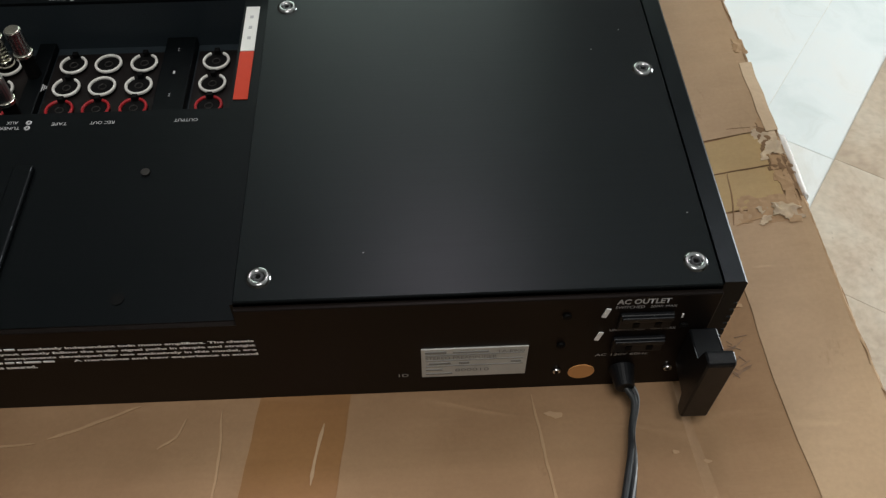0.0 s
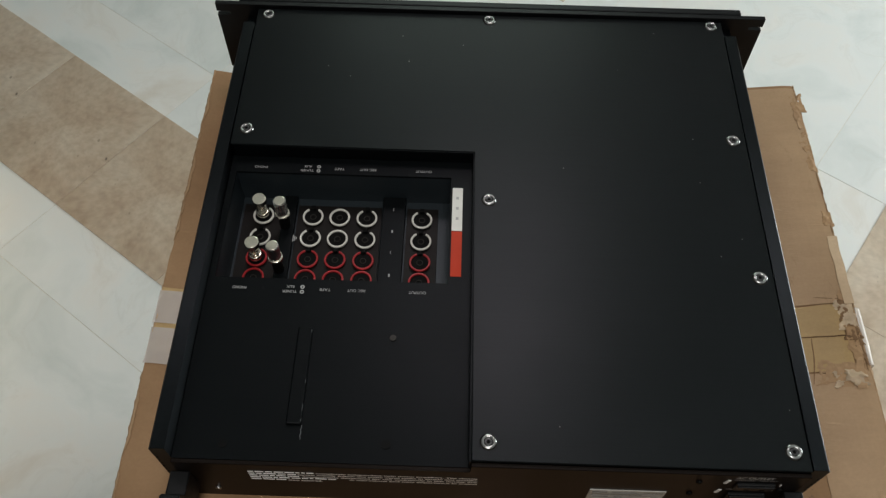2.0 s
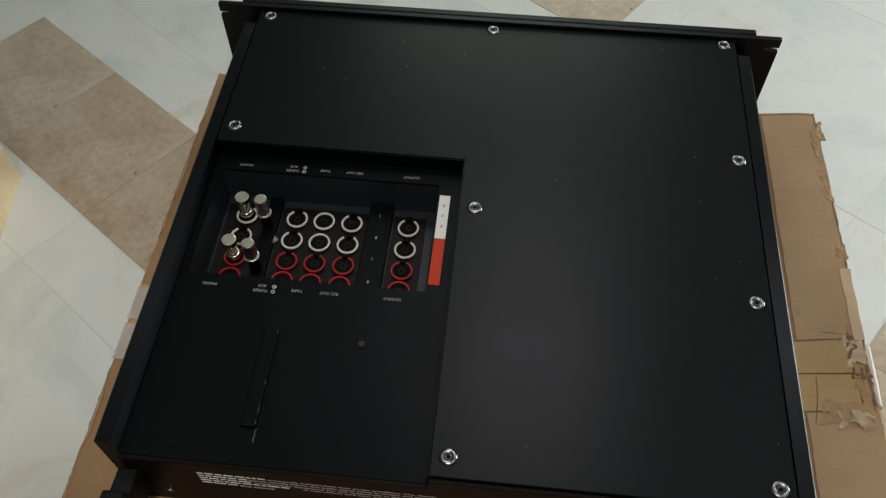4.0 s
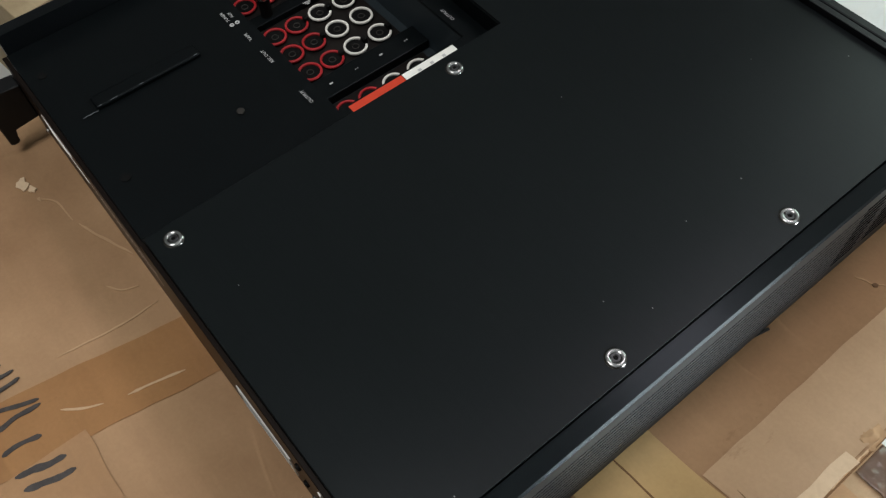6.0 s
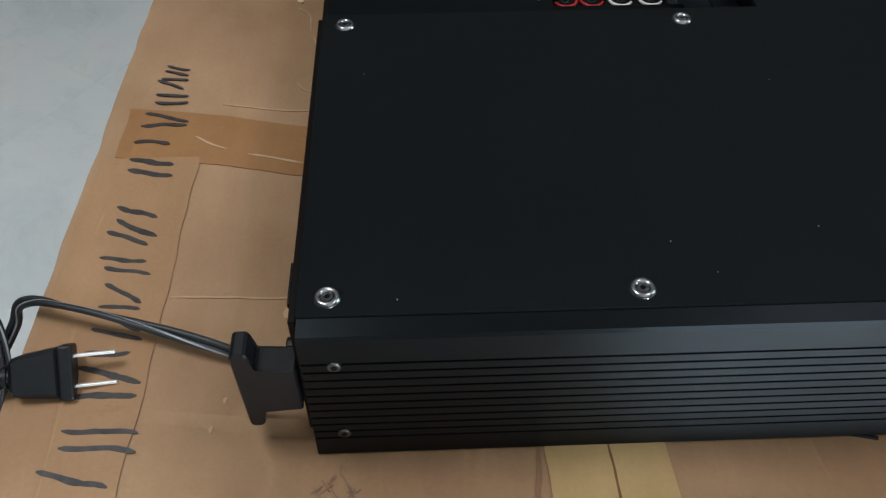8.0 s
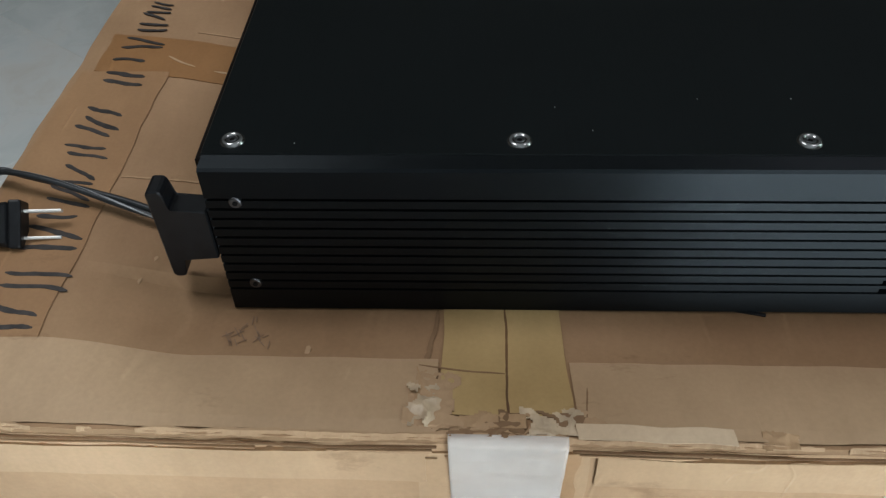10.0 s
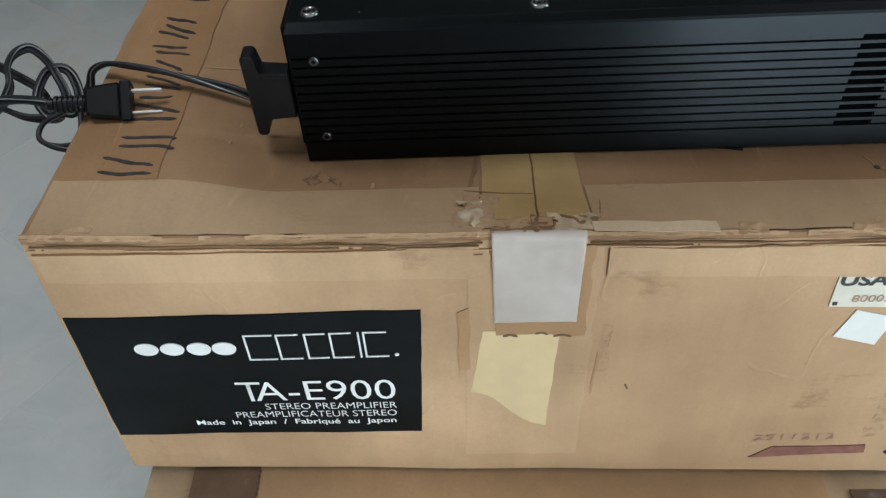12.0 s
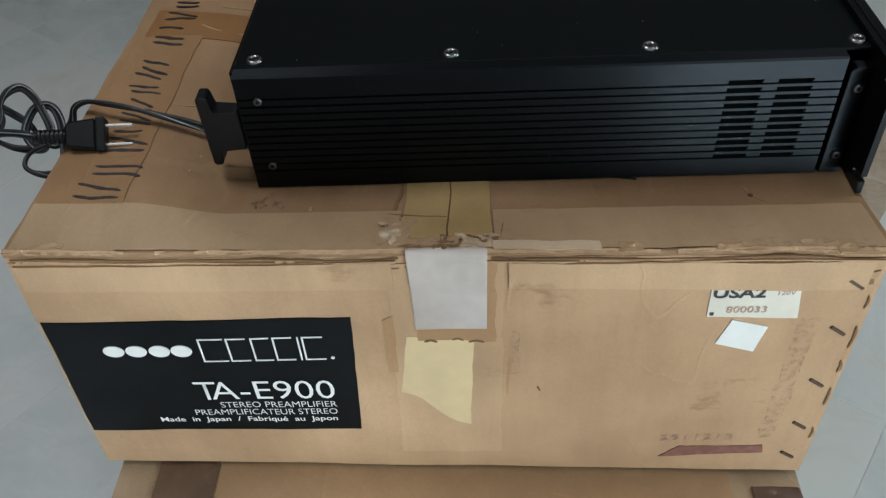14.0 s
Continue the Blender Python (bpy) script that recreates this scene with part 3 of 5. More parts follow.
# tape over the seam, the crossing strip behind the amplifier, and the strips over the front edge
on_lid("tape_strip", BX0, BX1 - 0.012, 0.109, 0.166, TAPE_YELLOW, 0.0006, "yellowed glossy tape along the seam", seed=1)
on_lid("tape_strip", -0.016, 0.030, -0.127, 0.05, TAPE_BROWN, 0.0003, "brown parcel tape strip", seed=2, wave=0.0015, skew=0.018)
on_lid("tape_strip", 0.022, 0.256, BY0 + 0.004, -0.077, TAPE_LID, 0.0005, "aged clear tape strip", seed=44, wave=0.0018)
on_lid("tape_strip", 0.250, BX1 - 0.002, BY0 + 0.003, 0.1075, TAPE_EDGE, 0.0007, "aged clear tape along the edge", seed=3)
on_lid("tape_strip", 0.251, BX1 - 0.002, 0.1675, BY1 - 0.004, TAPE_EDGE, 0.0007, "aged clear tape along the edge", seed=4)
on_face("tape_strip", [(BY0 + 0.003, -0.024), (0.103, -0.030), (0.103, -0.006), (BY0 + 0.003, -0.002)], TAPE_FRONT, 0.0034, "aged clear tape along the edge", seed=5)
on_face("tape_strip", [(0.176, -0.030), (BY1 - 0.008, -0.040), (BY1 - 0.008, -0.014), (0.176, -0.008)], TAPE_FRONT, 0.0034, "aged clear tape along the edge", seed=6)
on_face("tape_strip", [(0.094, -0.214), (0.171, -0.217), (0.173, -0.008), (0.100, -0.008)], TAPE_FRONT, 0.0014, "aged clear tape down the front", seed=7, wave=0.0015)
on_face("tape_strip", [(0.116, -0.079), (0.167, -0.081), (0.169, -0.008), (0.112, -0.008)], TAPE_TORN, 0.0024, "torn brown paper under the white tape", seed=8, wave=0.003)
on_face("tape_strip", [(0.099, -0.137), (0.148, -0.178), (0.153, -0.078), (0.107, -0.076)], TAPE_CREAM, 0.0019, "cream paper tape with a torn end", seed=9, wave=0.001, sway=0.004)


def over_edge(y0, y1, low, back):
    """White tape stuck on the front and bent over the carton's top edge."""
    r = 0.0034
    def place(u, v):
        y = y0 + (y1 - y0) * u + 0.0012 * (1 - v) * (1 - 2 * u)
        top = lid_z(BX1, y) + 0.0014
        straight, bend = -low + top - r, r * math.pi / 2
        s = v * (straight + bend + back)
        n = 0.0007 * noise.noise(Vector((y * 40, s * 160, 4))) + 0.0004 * noise.noise(Vector((y * 130, s * 60, 9)))
        if s < straight:
            w = smoothstep(-0.034, -0.012, low + s)
            return (BX1 + 0.0036) * w + (face_x(y, low + s) + 0.0014) * (1 - w) + n * (0.4 + 0.6 * w), y, low + s
        if s < straight + bend:
            a = (s - straight) / r
            return BX1 + 0.0036 - r + r * math.cos(a) + n, y, top - r + r * math.sin(a)
        return BX1 + 0.0036 - r - (s - straight - bend), y, top + n * 0.5
    part("tape_strip", sheet_bm(place, 34, 60, 0.0003, (0.7, 0, 0.7)), TAPE_WHITE, carton, "white filament tape over the seam and edge", True)


over_edge(0.1127, 0.1630, -0.0675, 0.0015)
for y0, y1, z, w in ((0.119, 0.128, -0.0805, 0.0012), (0.138, 0.146, -0.0790, 0.0010), (0.149, 0.160, -0.0812, 0.0011)):
    fold([(y0, z), ((y0 + y1) / 2, z + 0.0012), (y1, z - 0.0006)], w, SPLIT)
for y0, y1, seed in ((0.092, 0.099, 11),):
    on_face("tape_strip", [(y0, -0.115), (y1, -0.113), (y1 + 0.001, -0.055), (y0 + 0.001, -0.06)], TAPE_TORN, 0.0019, "torn tape remnant", seed=seed, wave=0.0012)
on_face("smudge", [(0.1795, -0.118), (0.1835, -0.117), (0.1840, -0.072), (0.1770, -0.072)], SMUDGE, 0.0017, "grey rubbed smudge", 0.002, 71)
on_lid("tape_strip", BX0 - 0.001, -0.21, 0.099, 0.130, TAPE_WHITE, 0.0013, "pale tape wrapped over the edge", seed=13)
on_lid("tape_strip", BX0 - 0.001, -0.21, 0.134, 0.163, TAPE_WHITE, 0.0014, "pale tape wrapped over the edge", seed=14)


def torn_edge(y0, y1, x, z_of, out, seed, spread, cover=0.0, material=TORN):
    """A ragged ribbon of torn liner paper along an edge; it breaks off wherever its width falls to nothing."""
    bm, prev = bmesh.new(), None
    n = int((y1 - y0) / 0.0013)
    for i in range(n + 1):
        y = y0 + (y1 - y0) * i / n
        a = noise.noise(Vector((y * 13, seed, 0))) + 0.35 * noise.noise(Vector((y * 60, seed, 5))) + 0.10 * noise.noise(Vector((y * 330, seed, 9)))
        d = spread * math.tanh(1.6 * max(0.0, a + cover))
        if d < 0.00012:
            prev = None
            continue
        yc = min(max(y, BY0), BY1)
        curl = 0.0010 + 0.0012 * abs(noise.noise(Vector((y * 90, seed, 2))))
        rim = 0.0006 + 0.0010 * noise.noise(Vector((y * 200, seed, 3)))
        hang = 0.0008 + 0.0030 * max(0.0, noise.noise(Vector((y * 45, seed, 6))) + 0.5 * noise.noise(Vector((y * 260, seed, 7))))
        row = [bm.verts.new(q) for q in ((x + out * rim, y, z_of(x, yc) - hang), (x - out * d * 0.45, y, z_of(x, yc) + curl), (x - out * d, y, z_of(x, yc) + 0.0009),
                                         (x - out * d, y, z_of(x, yc) + 0.0004), (x - out * d * 0.45, y, z_of(x, yc) + curl - 0.0007), (x + out * (rim - 0.0005), y, z_of(x, yc) - hang - 0.0002))]
        if prev:
            for k in range(6):
                bm.faces.new((prev[k], prev[(k + 1) % 6], row[(k + 1) % 6], row[k]))
        prev = row
    ob = part("torn_edge", bm, material, carton, "ragged torn liner paper along the edge")
    ob["kind"] = "stuff"
    return ob


torn_edge(BY0, BY1, BX1, lid_z, 1, 21.0, 0.0042, 0.30)
torn_edge(0.093, 0.180, BX1 - 0.002, lid_z, 1, 22.0, 0.022, 0.10)
torn_edge(0.30, BY1, BX1 - 0.001, lid_z, 1, 25.0, 0.012, 0.15)
torn_edge(BY0, BY1, BX0, lid_z, -1, 23.0, 0.005, 0.2)


def edge_crack(y0, y1, seed):
    """The uneven dark gap under the lid's front edge, where the corrugated core shows."""
    bm, prev, n = bmesh.new(), None, int((y1 - y0) / 0.0012)
    for i in range(n + 1):
        y = y0 + (y1 - y0) * i / n
        a = 0.45 + 1.1 * noise.noise(Vector((y * 16, seed, 1))) + 0.5 * noise.noise(Vector((y * 70, seed, 2))) + 0.3 * noise.noise(Vector((y * 300, seed, 3)))
        w = 0.0012 * min(1.6, max(0.04, a))
        z = lid_z(BX1, y) - 0.0050 + 0.0012 * noise.noise(Vector((y * 22, seed, 5)))
        x = BX1 + 0.0020
        row = [bm.verts.new(q) for q in ((x, y, z + w * 0.6), (x, y, z - w), (x - 0.0012, y, z - w), (x - 0.0012, y, z + w * 0.6))]
        if prev:
            for k in range(4):
                bm.faces.new((prev[k], prev[(k + 1) % 4], row[(k + 1) % 4], row[k]))
        prev = row
    part("edge_crack", bm, SPLIT, carton, "dark split along the carton's edge")["kind"] = "stuff"


edge_crack(BY0 + 0.004, 0.108, 3.0)
edge_crack(0.165, BY1 - 0.003, 8.0)


def paper_lip(y0, y1, seed):
    """A thin lip of pale torn paper below the split, uneven along its length."""
    bm, prev, n = bmesh.new(), None, int((y1 - y0) / 0.0012)
    for i in range(n + 1):
        y = y0 + (y1 - y0) * i / n
        a = 0.25 + noise.noise(Vector((y * 14, seed, 1))) + 0.4 * noise.noise(Vector((y * 60, seed, 2))) + 0.3 * noise.noise(Vector((y * 280, seed, 3)))
        if a < 0.02:
            prev = None
            continue
        w = 0.0026 * math.tanh(1.5 * a)
        z = lid_z(BX1, y) - 0.0066 + 0.0010 * noise.noise(Vector((y * 22, seed, 5)))
        x = BX1 + 0.0018
        row = [bm.verts.new(q) for q in ((x + 0.0008, y, z), (x + 0.0006, y, z - w), (x, y, z - w), (x - 0.0006, y, z))]
        if prev:
            for k in range(4):
                bm.faces.new((prev[k], prev[(k + 1) % 4], row[(k + 1) % 4], row[k]))
        prev = row
    part("paper_lip", bm, CARD_FACE, carton, "lip of torn paper under the split")["kind"] = "stuff"


paper_lip(BY0 + 0.002, 0.106, 5.0)
paper_lip(0.168, BY1 - 0.003, 12.0)


on_face("torn_patch", [(0.366, -0.038), (0.404, -0.036), (0.404, -0.027), (0.384, -0.029)], SCUFF, 0.0021, "torn brown liner at the corner", 0.003, 43)
on_face("torn_patch", [(0.384, -0.030), (0.405, -0.031), (0.405, -0.024), (0.390, -0.026)], TORN, 0.0025, "torn brown liner at the corner", 0.002, 44)
on_face("torn_patch", [(0.1750, -0.142), (0.1765, -0.141), (0.1785, -0.103), (0.1765, -0.099)], TAPE_TORN, 0.0016, "scraped brown liner", 0.001, 61)
fold([(-0.03, -0.0100), (0.01, -0.0120), (0.05, -0.0112), (0.08, -0.0125), (0.108, -0.0105)], 0.0008, CREASE_PALE)
fold([(0.236, -0.0120), (0.262, -0.0105), (0.285, -0.0125), (0.32, -0.0120)], 0.0008, CREASE_PALE)

# black printed label on the front, with plain marks for the maker's logo
FACE = BX1 + 0.0012
FACE_S = BX1 + 0.0010
label = on_face("printed_label", [(BY0 - 0.0055, -0.180), (0.0645, -0.1815), (0.072, -0.0555), (BY0 + 0.000, -0.0555)], LABEL_BLACK, 0.0026, "black printed label with white lettering", seed=15)


def face_bar(y0, y1, z0, z1, material, parent, label_text="", name="print_bar", x=FACE):
    return part(name, hug(box_bm(x - 0.0004, x + 0.0003, y0, y1, z0, z1)), material, parent, label_text)


def frame_mark(y0, y1, z0, z1, t, parent):
    bm = box_bm(FACE - 0.0004, FACE + 0.0003, y0, y0 + t, z0, z1)
    box_bm(FACE - 0.0004, FACE + 0.0003, y0 + t, y1, z1 - t, z1, bm=bm)
    box_bm(FACE - 0.0004, FACE + 0.0003, y0 + t, y1, z0, z0 + t, bm=bm)
    part("logo_mark", hug(bm), INK_WHITE, parent)


for y in (-0.0980, -0.0820, -0.0655, -0.0500):
    bm = cyl_bm((FACE, 0, 0), 0.0062, 0.0007, "x", n=24)
    bm.transform(Matrix.Translation((0, y, -0.0856)) @ Matrix.Diagonal((1, 1.2, 0.95, 1)))
    part("logo_mark", hug(bm), INK_WHITE, label)
for y0, y1 in ((-0.0365, -0.0188), (-0.0170, -0.0032), (0.0000, 0.0130), (0.0152, 0.0286), (0.0322, 0.0333), (0.0354, 0.0498)):
    frame_mark(y0, y1, -0.0973, -0.0735, 0.0011, label)
part("logo_mark", hug(cyl_bm((FACE, 0.0545, -0.0955), 0.0013, 0.0007, "x", n=16)), INK_WHITE, label)
lettering("T", (FACE, -0.0436, -0.1310), 0.0160, 0.0215, "side", INK_WHITE, label, bold=-0.004)
lettering("A-E900", (FACE, 0.0506, -0.1310), 0.0916, 0.0215, "side", INK_WHITE, label, align="RIGHT", bold=-0.004)
lettering("STEREO PREAMPLIFIER", (FACE, 0.0500, -0.1485), 0.0870, 0.0068, "side", INK_WHITE, label, align="RIGHT", bold=-0.008)
lettering("PREAMPLIFICATEUR STEREO", (FACE, 0.0492, -0.1575), 0.1075, 0.0068, "side", INK_WHITE, label, align="RIGHT", bold=-0.008)
lettering("Made  in  Japan  /  Fabriqué  au  Japon", (FACE, 0.0482, -0.1672), 0.1355, 0.0076, "side", INK_WHITE, label, align="RIGHT", bold=0.012)

usa = on_face("paper_sticker", [(0.305, -0.0610), (0.364, -0.0645), (0.3605, -0.0365), (0.3045, -0.0350)], PAPER, 0.0026, "cream paper sticker with black print", seed=16, wave=0.0003)
lettering("USA2", (FACE_S, 0.3225, -0.0388), 0.033, 0.0095, "side", INK_BLACK, usa, bold=0.03, cut=-0.0362)
lettering("120V", (FACE_S, 0.352, -0.0395), 0.011, 0.0040, "side", INK_STAMP, usa)
lettering("800033", (FACE_S, 0.3295, -0.0545), 0.026, 0.0060, "side", INK_FADED, usa)
face_bar(0.3065, 0.3090, -0.0595, -0.0570, INK_BLACK, usa)
on_face("paper_sticker", [(0.3150, -0.0885), (0.342, -0.0975), (0.347, -0.0725), (0.3225, -0.0650)], STICKER, 0.0026, "blank white square sticker stuck askew", seed=17, wave=0.0002)
on_face("red_stamp", [(0.295, -0.2265), (0.374, -0.2225), (0.372, -0.2130), (0.309, -0.2125)], INK_STAMP, 0.0024, "dark red stamped bar", seed=18, wave=0.0016)
lettering("2911212", (BX1 + 0.0003, 0.321, -0.2010), 0.056, 0.0075, "side", INK_FADED, carton, "faded red stamped digits")
rnd = random.Random(5)
on_face("smudge", [(0.366, -0.202), (0.377, -0.202), (0.381, -0.066), (0.366, -0.066)], SMUDGE, 0.0017, "grey rubbed smudge", 0.003, 41)
for z in (-0.0350, -0.079, -0.135, -0.186, -0.2260):
    bm = box_bm(-0.001, 0.001, -0.0068, 0.0068, -0.0013, 0.0013, 0.0006)
    bm.transform(pose(face_x(0.394, z) + 0.0006, 0.394, z, -38, 0, 0))
    part("staple", bm, STAPLE, carton)
for z, l, w in ((-0.052, 0.012, 0.0010), (-0.086, 0.022, 0.0012), (-0.117, 0.013, 0.0016), (-0.151, 0.020, 0.0012), (-0.196, 0.014, 0.0010)):
    fold([(BY1 - 0.0036, z + l / 2), (BY1 - 0.0028, z), (BY1 - 0.0038, z - l / 2)], 0.7 * w, SPLIT)
bm = box_bm(-0.0008, 0.0008, -0.0006, 0.0006, -0.0022, 0.0022, 0.0003)
bm.transform(pose(face_x(0.198, -0.135) + 0.0004, 0.198, -0.135, 20, 0, 0))
part("nick", bm, INK_PENCIL, carton)

# hand-marked strokes on the top behind the amplifier, kept as plain bars
rnd = random.Random(11)
for x, gap, y0, y1, w in ((-0.066, 0.006, -0.115, -0.099, 0.0016), (-0.053, 0.006, -0.116, -0.098, 0.0018), (-0.035, 0.007, -0.118, -0.097, 0.0020),
                          (-0.012, 0.008, -0.120, -0.092, 0.0024), (0.008, 0.000, -0.120, -0.098, 0.0022), (0.031, 0.010, -0.121, -0.094, 0.0032),
                          (0.070, 0.000, -0.120, -0.096, 0.0026), (0.086, 0.008, -0.121, -0.097, 0.0026), (0.109, 0.008, -0.120, -0.095, 0.0020),
                          (0.133, 0.009, -0.118, -0.097, 0.0020), (0.151, 0.008, -0.118, -0.092, 0.0020), (0.166, 0.000, -0.116, -0.094, 0.0022),
                          (0.185, 0.011, -0.117, -0.085, 0.0026), (0.214, 0.009, -0.118, -0.084, 0.0022), (0.238, 0.010, -0.122, -0.090, 0.0022)):
    for dx in ((-gap / 2, gap / 2) if gap else (0.0,)):
        lean, slip, bow = rnd.uniform(-0.007, 0.007), rnd.uniform(-0.002, 0.003), rnd.uniform(-0.0012, 0.0012)
        line = []
        for k in range(13):
            u = k / 12
            yy = y0 + 0.002 + 0.030 * max(0.0, x) + (y1 - y0) * u + slip
            xx = x + dx + (lean + 0.006) * (u - 0.5) + bow * math.sin(math.pi * u)
            line.append(Vector((xx, yy, lid_z(xx, yy) + 0.0011)))
        part("marker_stroke", ribbon_bm(line, 0.70 * w, 31.0 + x * 90, (0, 0, 1), 8.0), INK_MARKER, carton)
scribble = bmesh.new()
for i in range(26):
    cx, cy = min(0.247, max(0.222, rnd.gauss(0.235, 0.006))), min(0.026, max(-0.008, rnd.gauss(0.011, 0.007)))
    a, l = rnd.gauss(0.5, 0.25) + (1.9 if rnd.random() < 0.35 else 0), rnd.uniform(0.003, 0.0075)
    def place(u, v, cx=cx, cy=cy, a=a, l=l):
        xx = cx + math.cos(a) * l * (u - 0.5) - math.sin(a) * 0.00030 * (v - 0.5)
        yy = cy + math.sin(a) * l * (u - 0.5) + math.cos(a) * 0.00030 * (v - 0.5)
        return xx, yy, lid_z(xx, yy) + 0.0008
    sheet_bm(place, 4, 1, 0.0002, (0, 0, 1), scribble)
part("pencil_scribble", scribble, INK_PENCIL, carton, "small faded pencil strokes")["kind"] = "stuff"
flakes = bmesh.new()
for x, y, s in ((0.135, -0.016, 0.006), (-0.168, -0.034, 0.006), (0.19, -0.04, 0.003), (0.25, -0.117, 0.0015), (0.205, -0.045, 0.003), (-0.15, -0.03, 0.003), (0.245, 0.045, 0.005)):
    pts = []
    for k in range(9):
        a = k / 9 * math.tau
        pts.append((x + 0.9 * s * rnd.uniform(0.3, 1.1) * math.cos(a), y + 0.4 * s * rnd.uniform(0.3, 1.1) * math.sin(a)))
    z = lid_z(x, y)
    prism_bm(pts, "z", z - 0.0004, z + 0.0004, bm=flakes)
for x, y, s in ((-0.1680, -0.0335, 0.0085), (-0.1600, -0.0300, 0.0055)):
    bm = bmesh.new()
    pts = [(x + s * rnd.uniform(0.35, 1.0) * math.cos(k / 11 * math.tau), y + 0.55 * s * rnd.uniform(0.35, 1.0) * math.sin(k / 11 * math.tau)) for k in range(11)]
    z = lid_z(x, y)
    prism_bm(pts, "z", z - 0.0002, z + 0.0011, bm=bm)
    part("torn_flake", bm, PAPER_PALE, carton, "bright lifted flake of torn liner")
part("torn_spot", flakes, TORN, carton, "small scuffed spots of torn paper")["kind"] = "stuff"


def crease(points, w, material=TORN, lift=0.0010):
    flat = spline([Vector((x, y, 0)) for x, y in points], 14)
    part("crease", ribbon_bm([Vector((q.x, q.y, lid_z(q.x, q.y) + lift)) for q in flat], w, 3.0, (0, 0, 1)), material, carton)


crease([(-0.257, -0.062), (-0.225, -0.061), (-0.2, -0.057), (-0.178, -0.046)], 0.0005, SCUFF, 0.0006)
crease([(-0.115, -0.018), (-0.095, -0.011), (-0.072, -0.002)], 0.0009, CREASE_PALE, 0.0006)
crease([(-0.150, -0.030), (-0.140, -0.022), (-0.120, -0.020)], 0.0006, CREASE_PALE, 0.0006)
crease([(-0.060, -0.026), (-0.052, -0.020), (-0.048, -0.010)], 0.0006, CREASE_PALE, 0.0006)
crease([(0.0015, -0.082), (0.008, -0.074), (0.013, -0.062)], 0.0007, TAPE_EDGE, 0.0009)
crease([(0.016, -0.049), (0.018, -0.033), (0.021, -0.016)], 0.0008, TAPE_EDGE, 0.0009)
crease([(0.131, -0.075), (0.128, -0.040), (0.125, -0.004)], 0.0007, CREASE_PALE, 0.0006)
crease([(-0.030, -0.070), (-0.029, -0.035), (-0.031, -0.006)], 0.0006, CREASE_PALE, 0.0006)
crease([(0.262, 0.2965), (0.278, 0.2985), (0.296, 0.3020)], 0.0006, PAPER_PALE, 0.0008)
crease([(0.20, 0.1386), (0.24, 0.1392), (0.27, 0.1380), (0.297, 0.1388)], 0.0006, CORE)
crease([(0.258, 0.108), (0.280, 0.104), (0.294, 0.106)], 0.0006, CORE)


def crumpled(x0, x1, y0, y1, seed, material, high=0.0028):
    """Crumpled torn liner paper on the carton's top, with a ragged outline and holes."""
    bm, grid = bmesh.new(), {}
    nx, ny = int((x1 - x0) / 0.0009), int((y1 - y0) / 0.0009)
    for i in range(nx + 1):
        for j in range(ny + 1):
            x, y = x0 + (x1 - x0) * i / nx, y0 + (y1 - y0) * j / ny
            e = min(i / nx, (nx - i) / nx * 3, j / ny * 1.4, (ny - j) / ny * 1.4)
            n = noise.noise(Vector((x * 55, y * 55, seed))) + 0.6 * noise.noise(Vector((x * 150, y * 150, seed + 3)))
            if n + 2.4 * min(e, 0.3) < 0.40:
                continue
            ridge = 1 - abs(noise.noise(Vector((x * 85, y * 60, seed + 8)))) * 2.2
            z = lid_z(min(x, BX1), y) + 0.0010 + high * max(0.0, ridge) ** 2 * min(1, e * 5) + 0.0006 * noise.noise(Vector((x * 260, y * 260, seed)))
            grid[i, j] = (bm.verts.new((x, y, z)), bm.verts.new((x, y, z - 0.0004)))
    cells = {(i, j) for i, j in grid if all(k in grid for k in ((i + 1, j), (i, j + 1), (i + 1, j + 1)))}
    for i, j in cells:
        q = [grid[k] for k in ((i, j), (i + 1, j), (i + 1, j + 1), (i, j + 1))]
        bm.faces.new([v[0] for v in q])
        bm.faces.new([v[1] for v in q[::-1]])
        for d, a, b in (((-1, 0), 3, 0), ((1, 0), 1, 2), ((0, -1), 0, 1), ((0, 1), 2, 3)):
            if (i + d[0], j + d[1]) not in cells:
                bm.faces.new((q[b][0], q[a][0], q[a][1], q[b][1]))
    bmesh.ops.delete(bm, geom=[v for v in bm.verts if not v.link_faces], context="VERTS")
    part("torn_paper", bm, material, carton, "crumpled torn liner paper by the seam")


crumpled(0.258, 0.2975, 0.094, 0.118, 3.0, TORN, 0.0004)
crumpled(0.262, 0.2960, 0.092, 0.110, 13.0, CRUMPLED, 0.0022)
crumpled(0.283, 0.2940, 0.110, 0.152, 7.0, CREASE_PALE, 0.0007)
crumpled(0.280, 0.2975, 0.142, 0.174, 27.0, CRUMPLED, 0.0006)
crumpled(0.2875, 0.2985, 0.112, 0.150, 33.0, SCUFF, 0.0005)
crumpled(0.2830, 0.2925, 0.150, 0.174, 37.0, SCUFF, 0.0004)
crumpled(0.2830, 0.2985, 0.134, 0.144, 46.0, SPLIT, 0.0005)
crease([(0.218, 0.124), (0.236, 0.1225), (0.252, 0.1195)], 0.0003, CREASE_PALE, 0.0007)
on_lid("torn_strip", 0.2905, 0.2985, 0.166, 0.232, PAPER_PALE, 0.0016, "pale torn liner strip", 0.002, 51)
crease([(0.226, 0.334), (0.232, 0.337), (0.237, 0.338), (0.246, 0.346)], 0.0005, CREASE_PALE, 0.0006)
z = lid_z(0.238, 0.338)
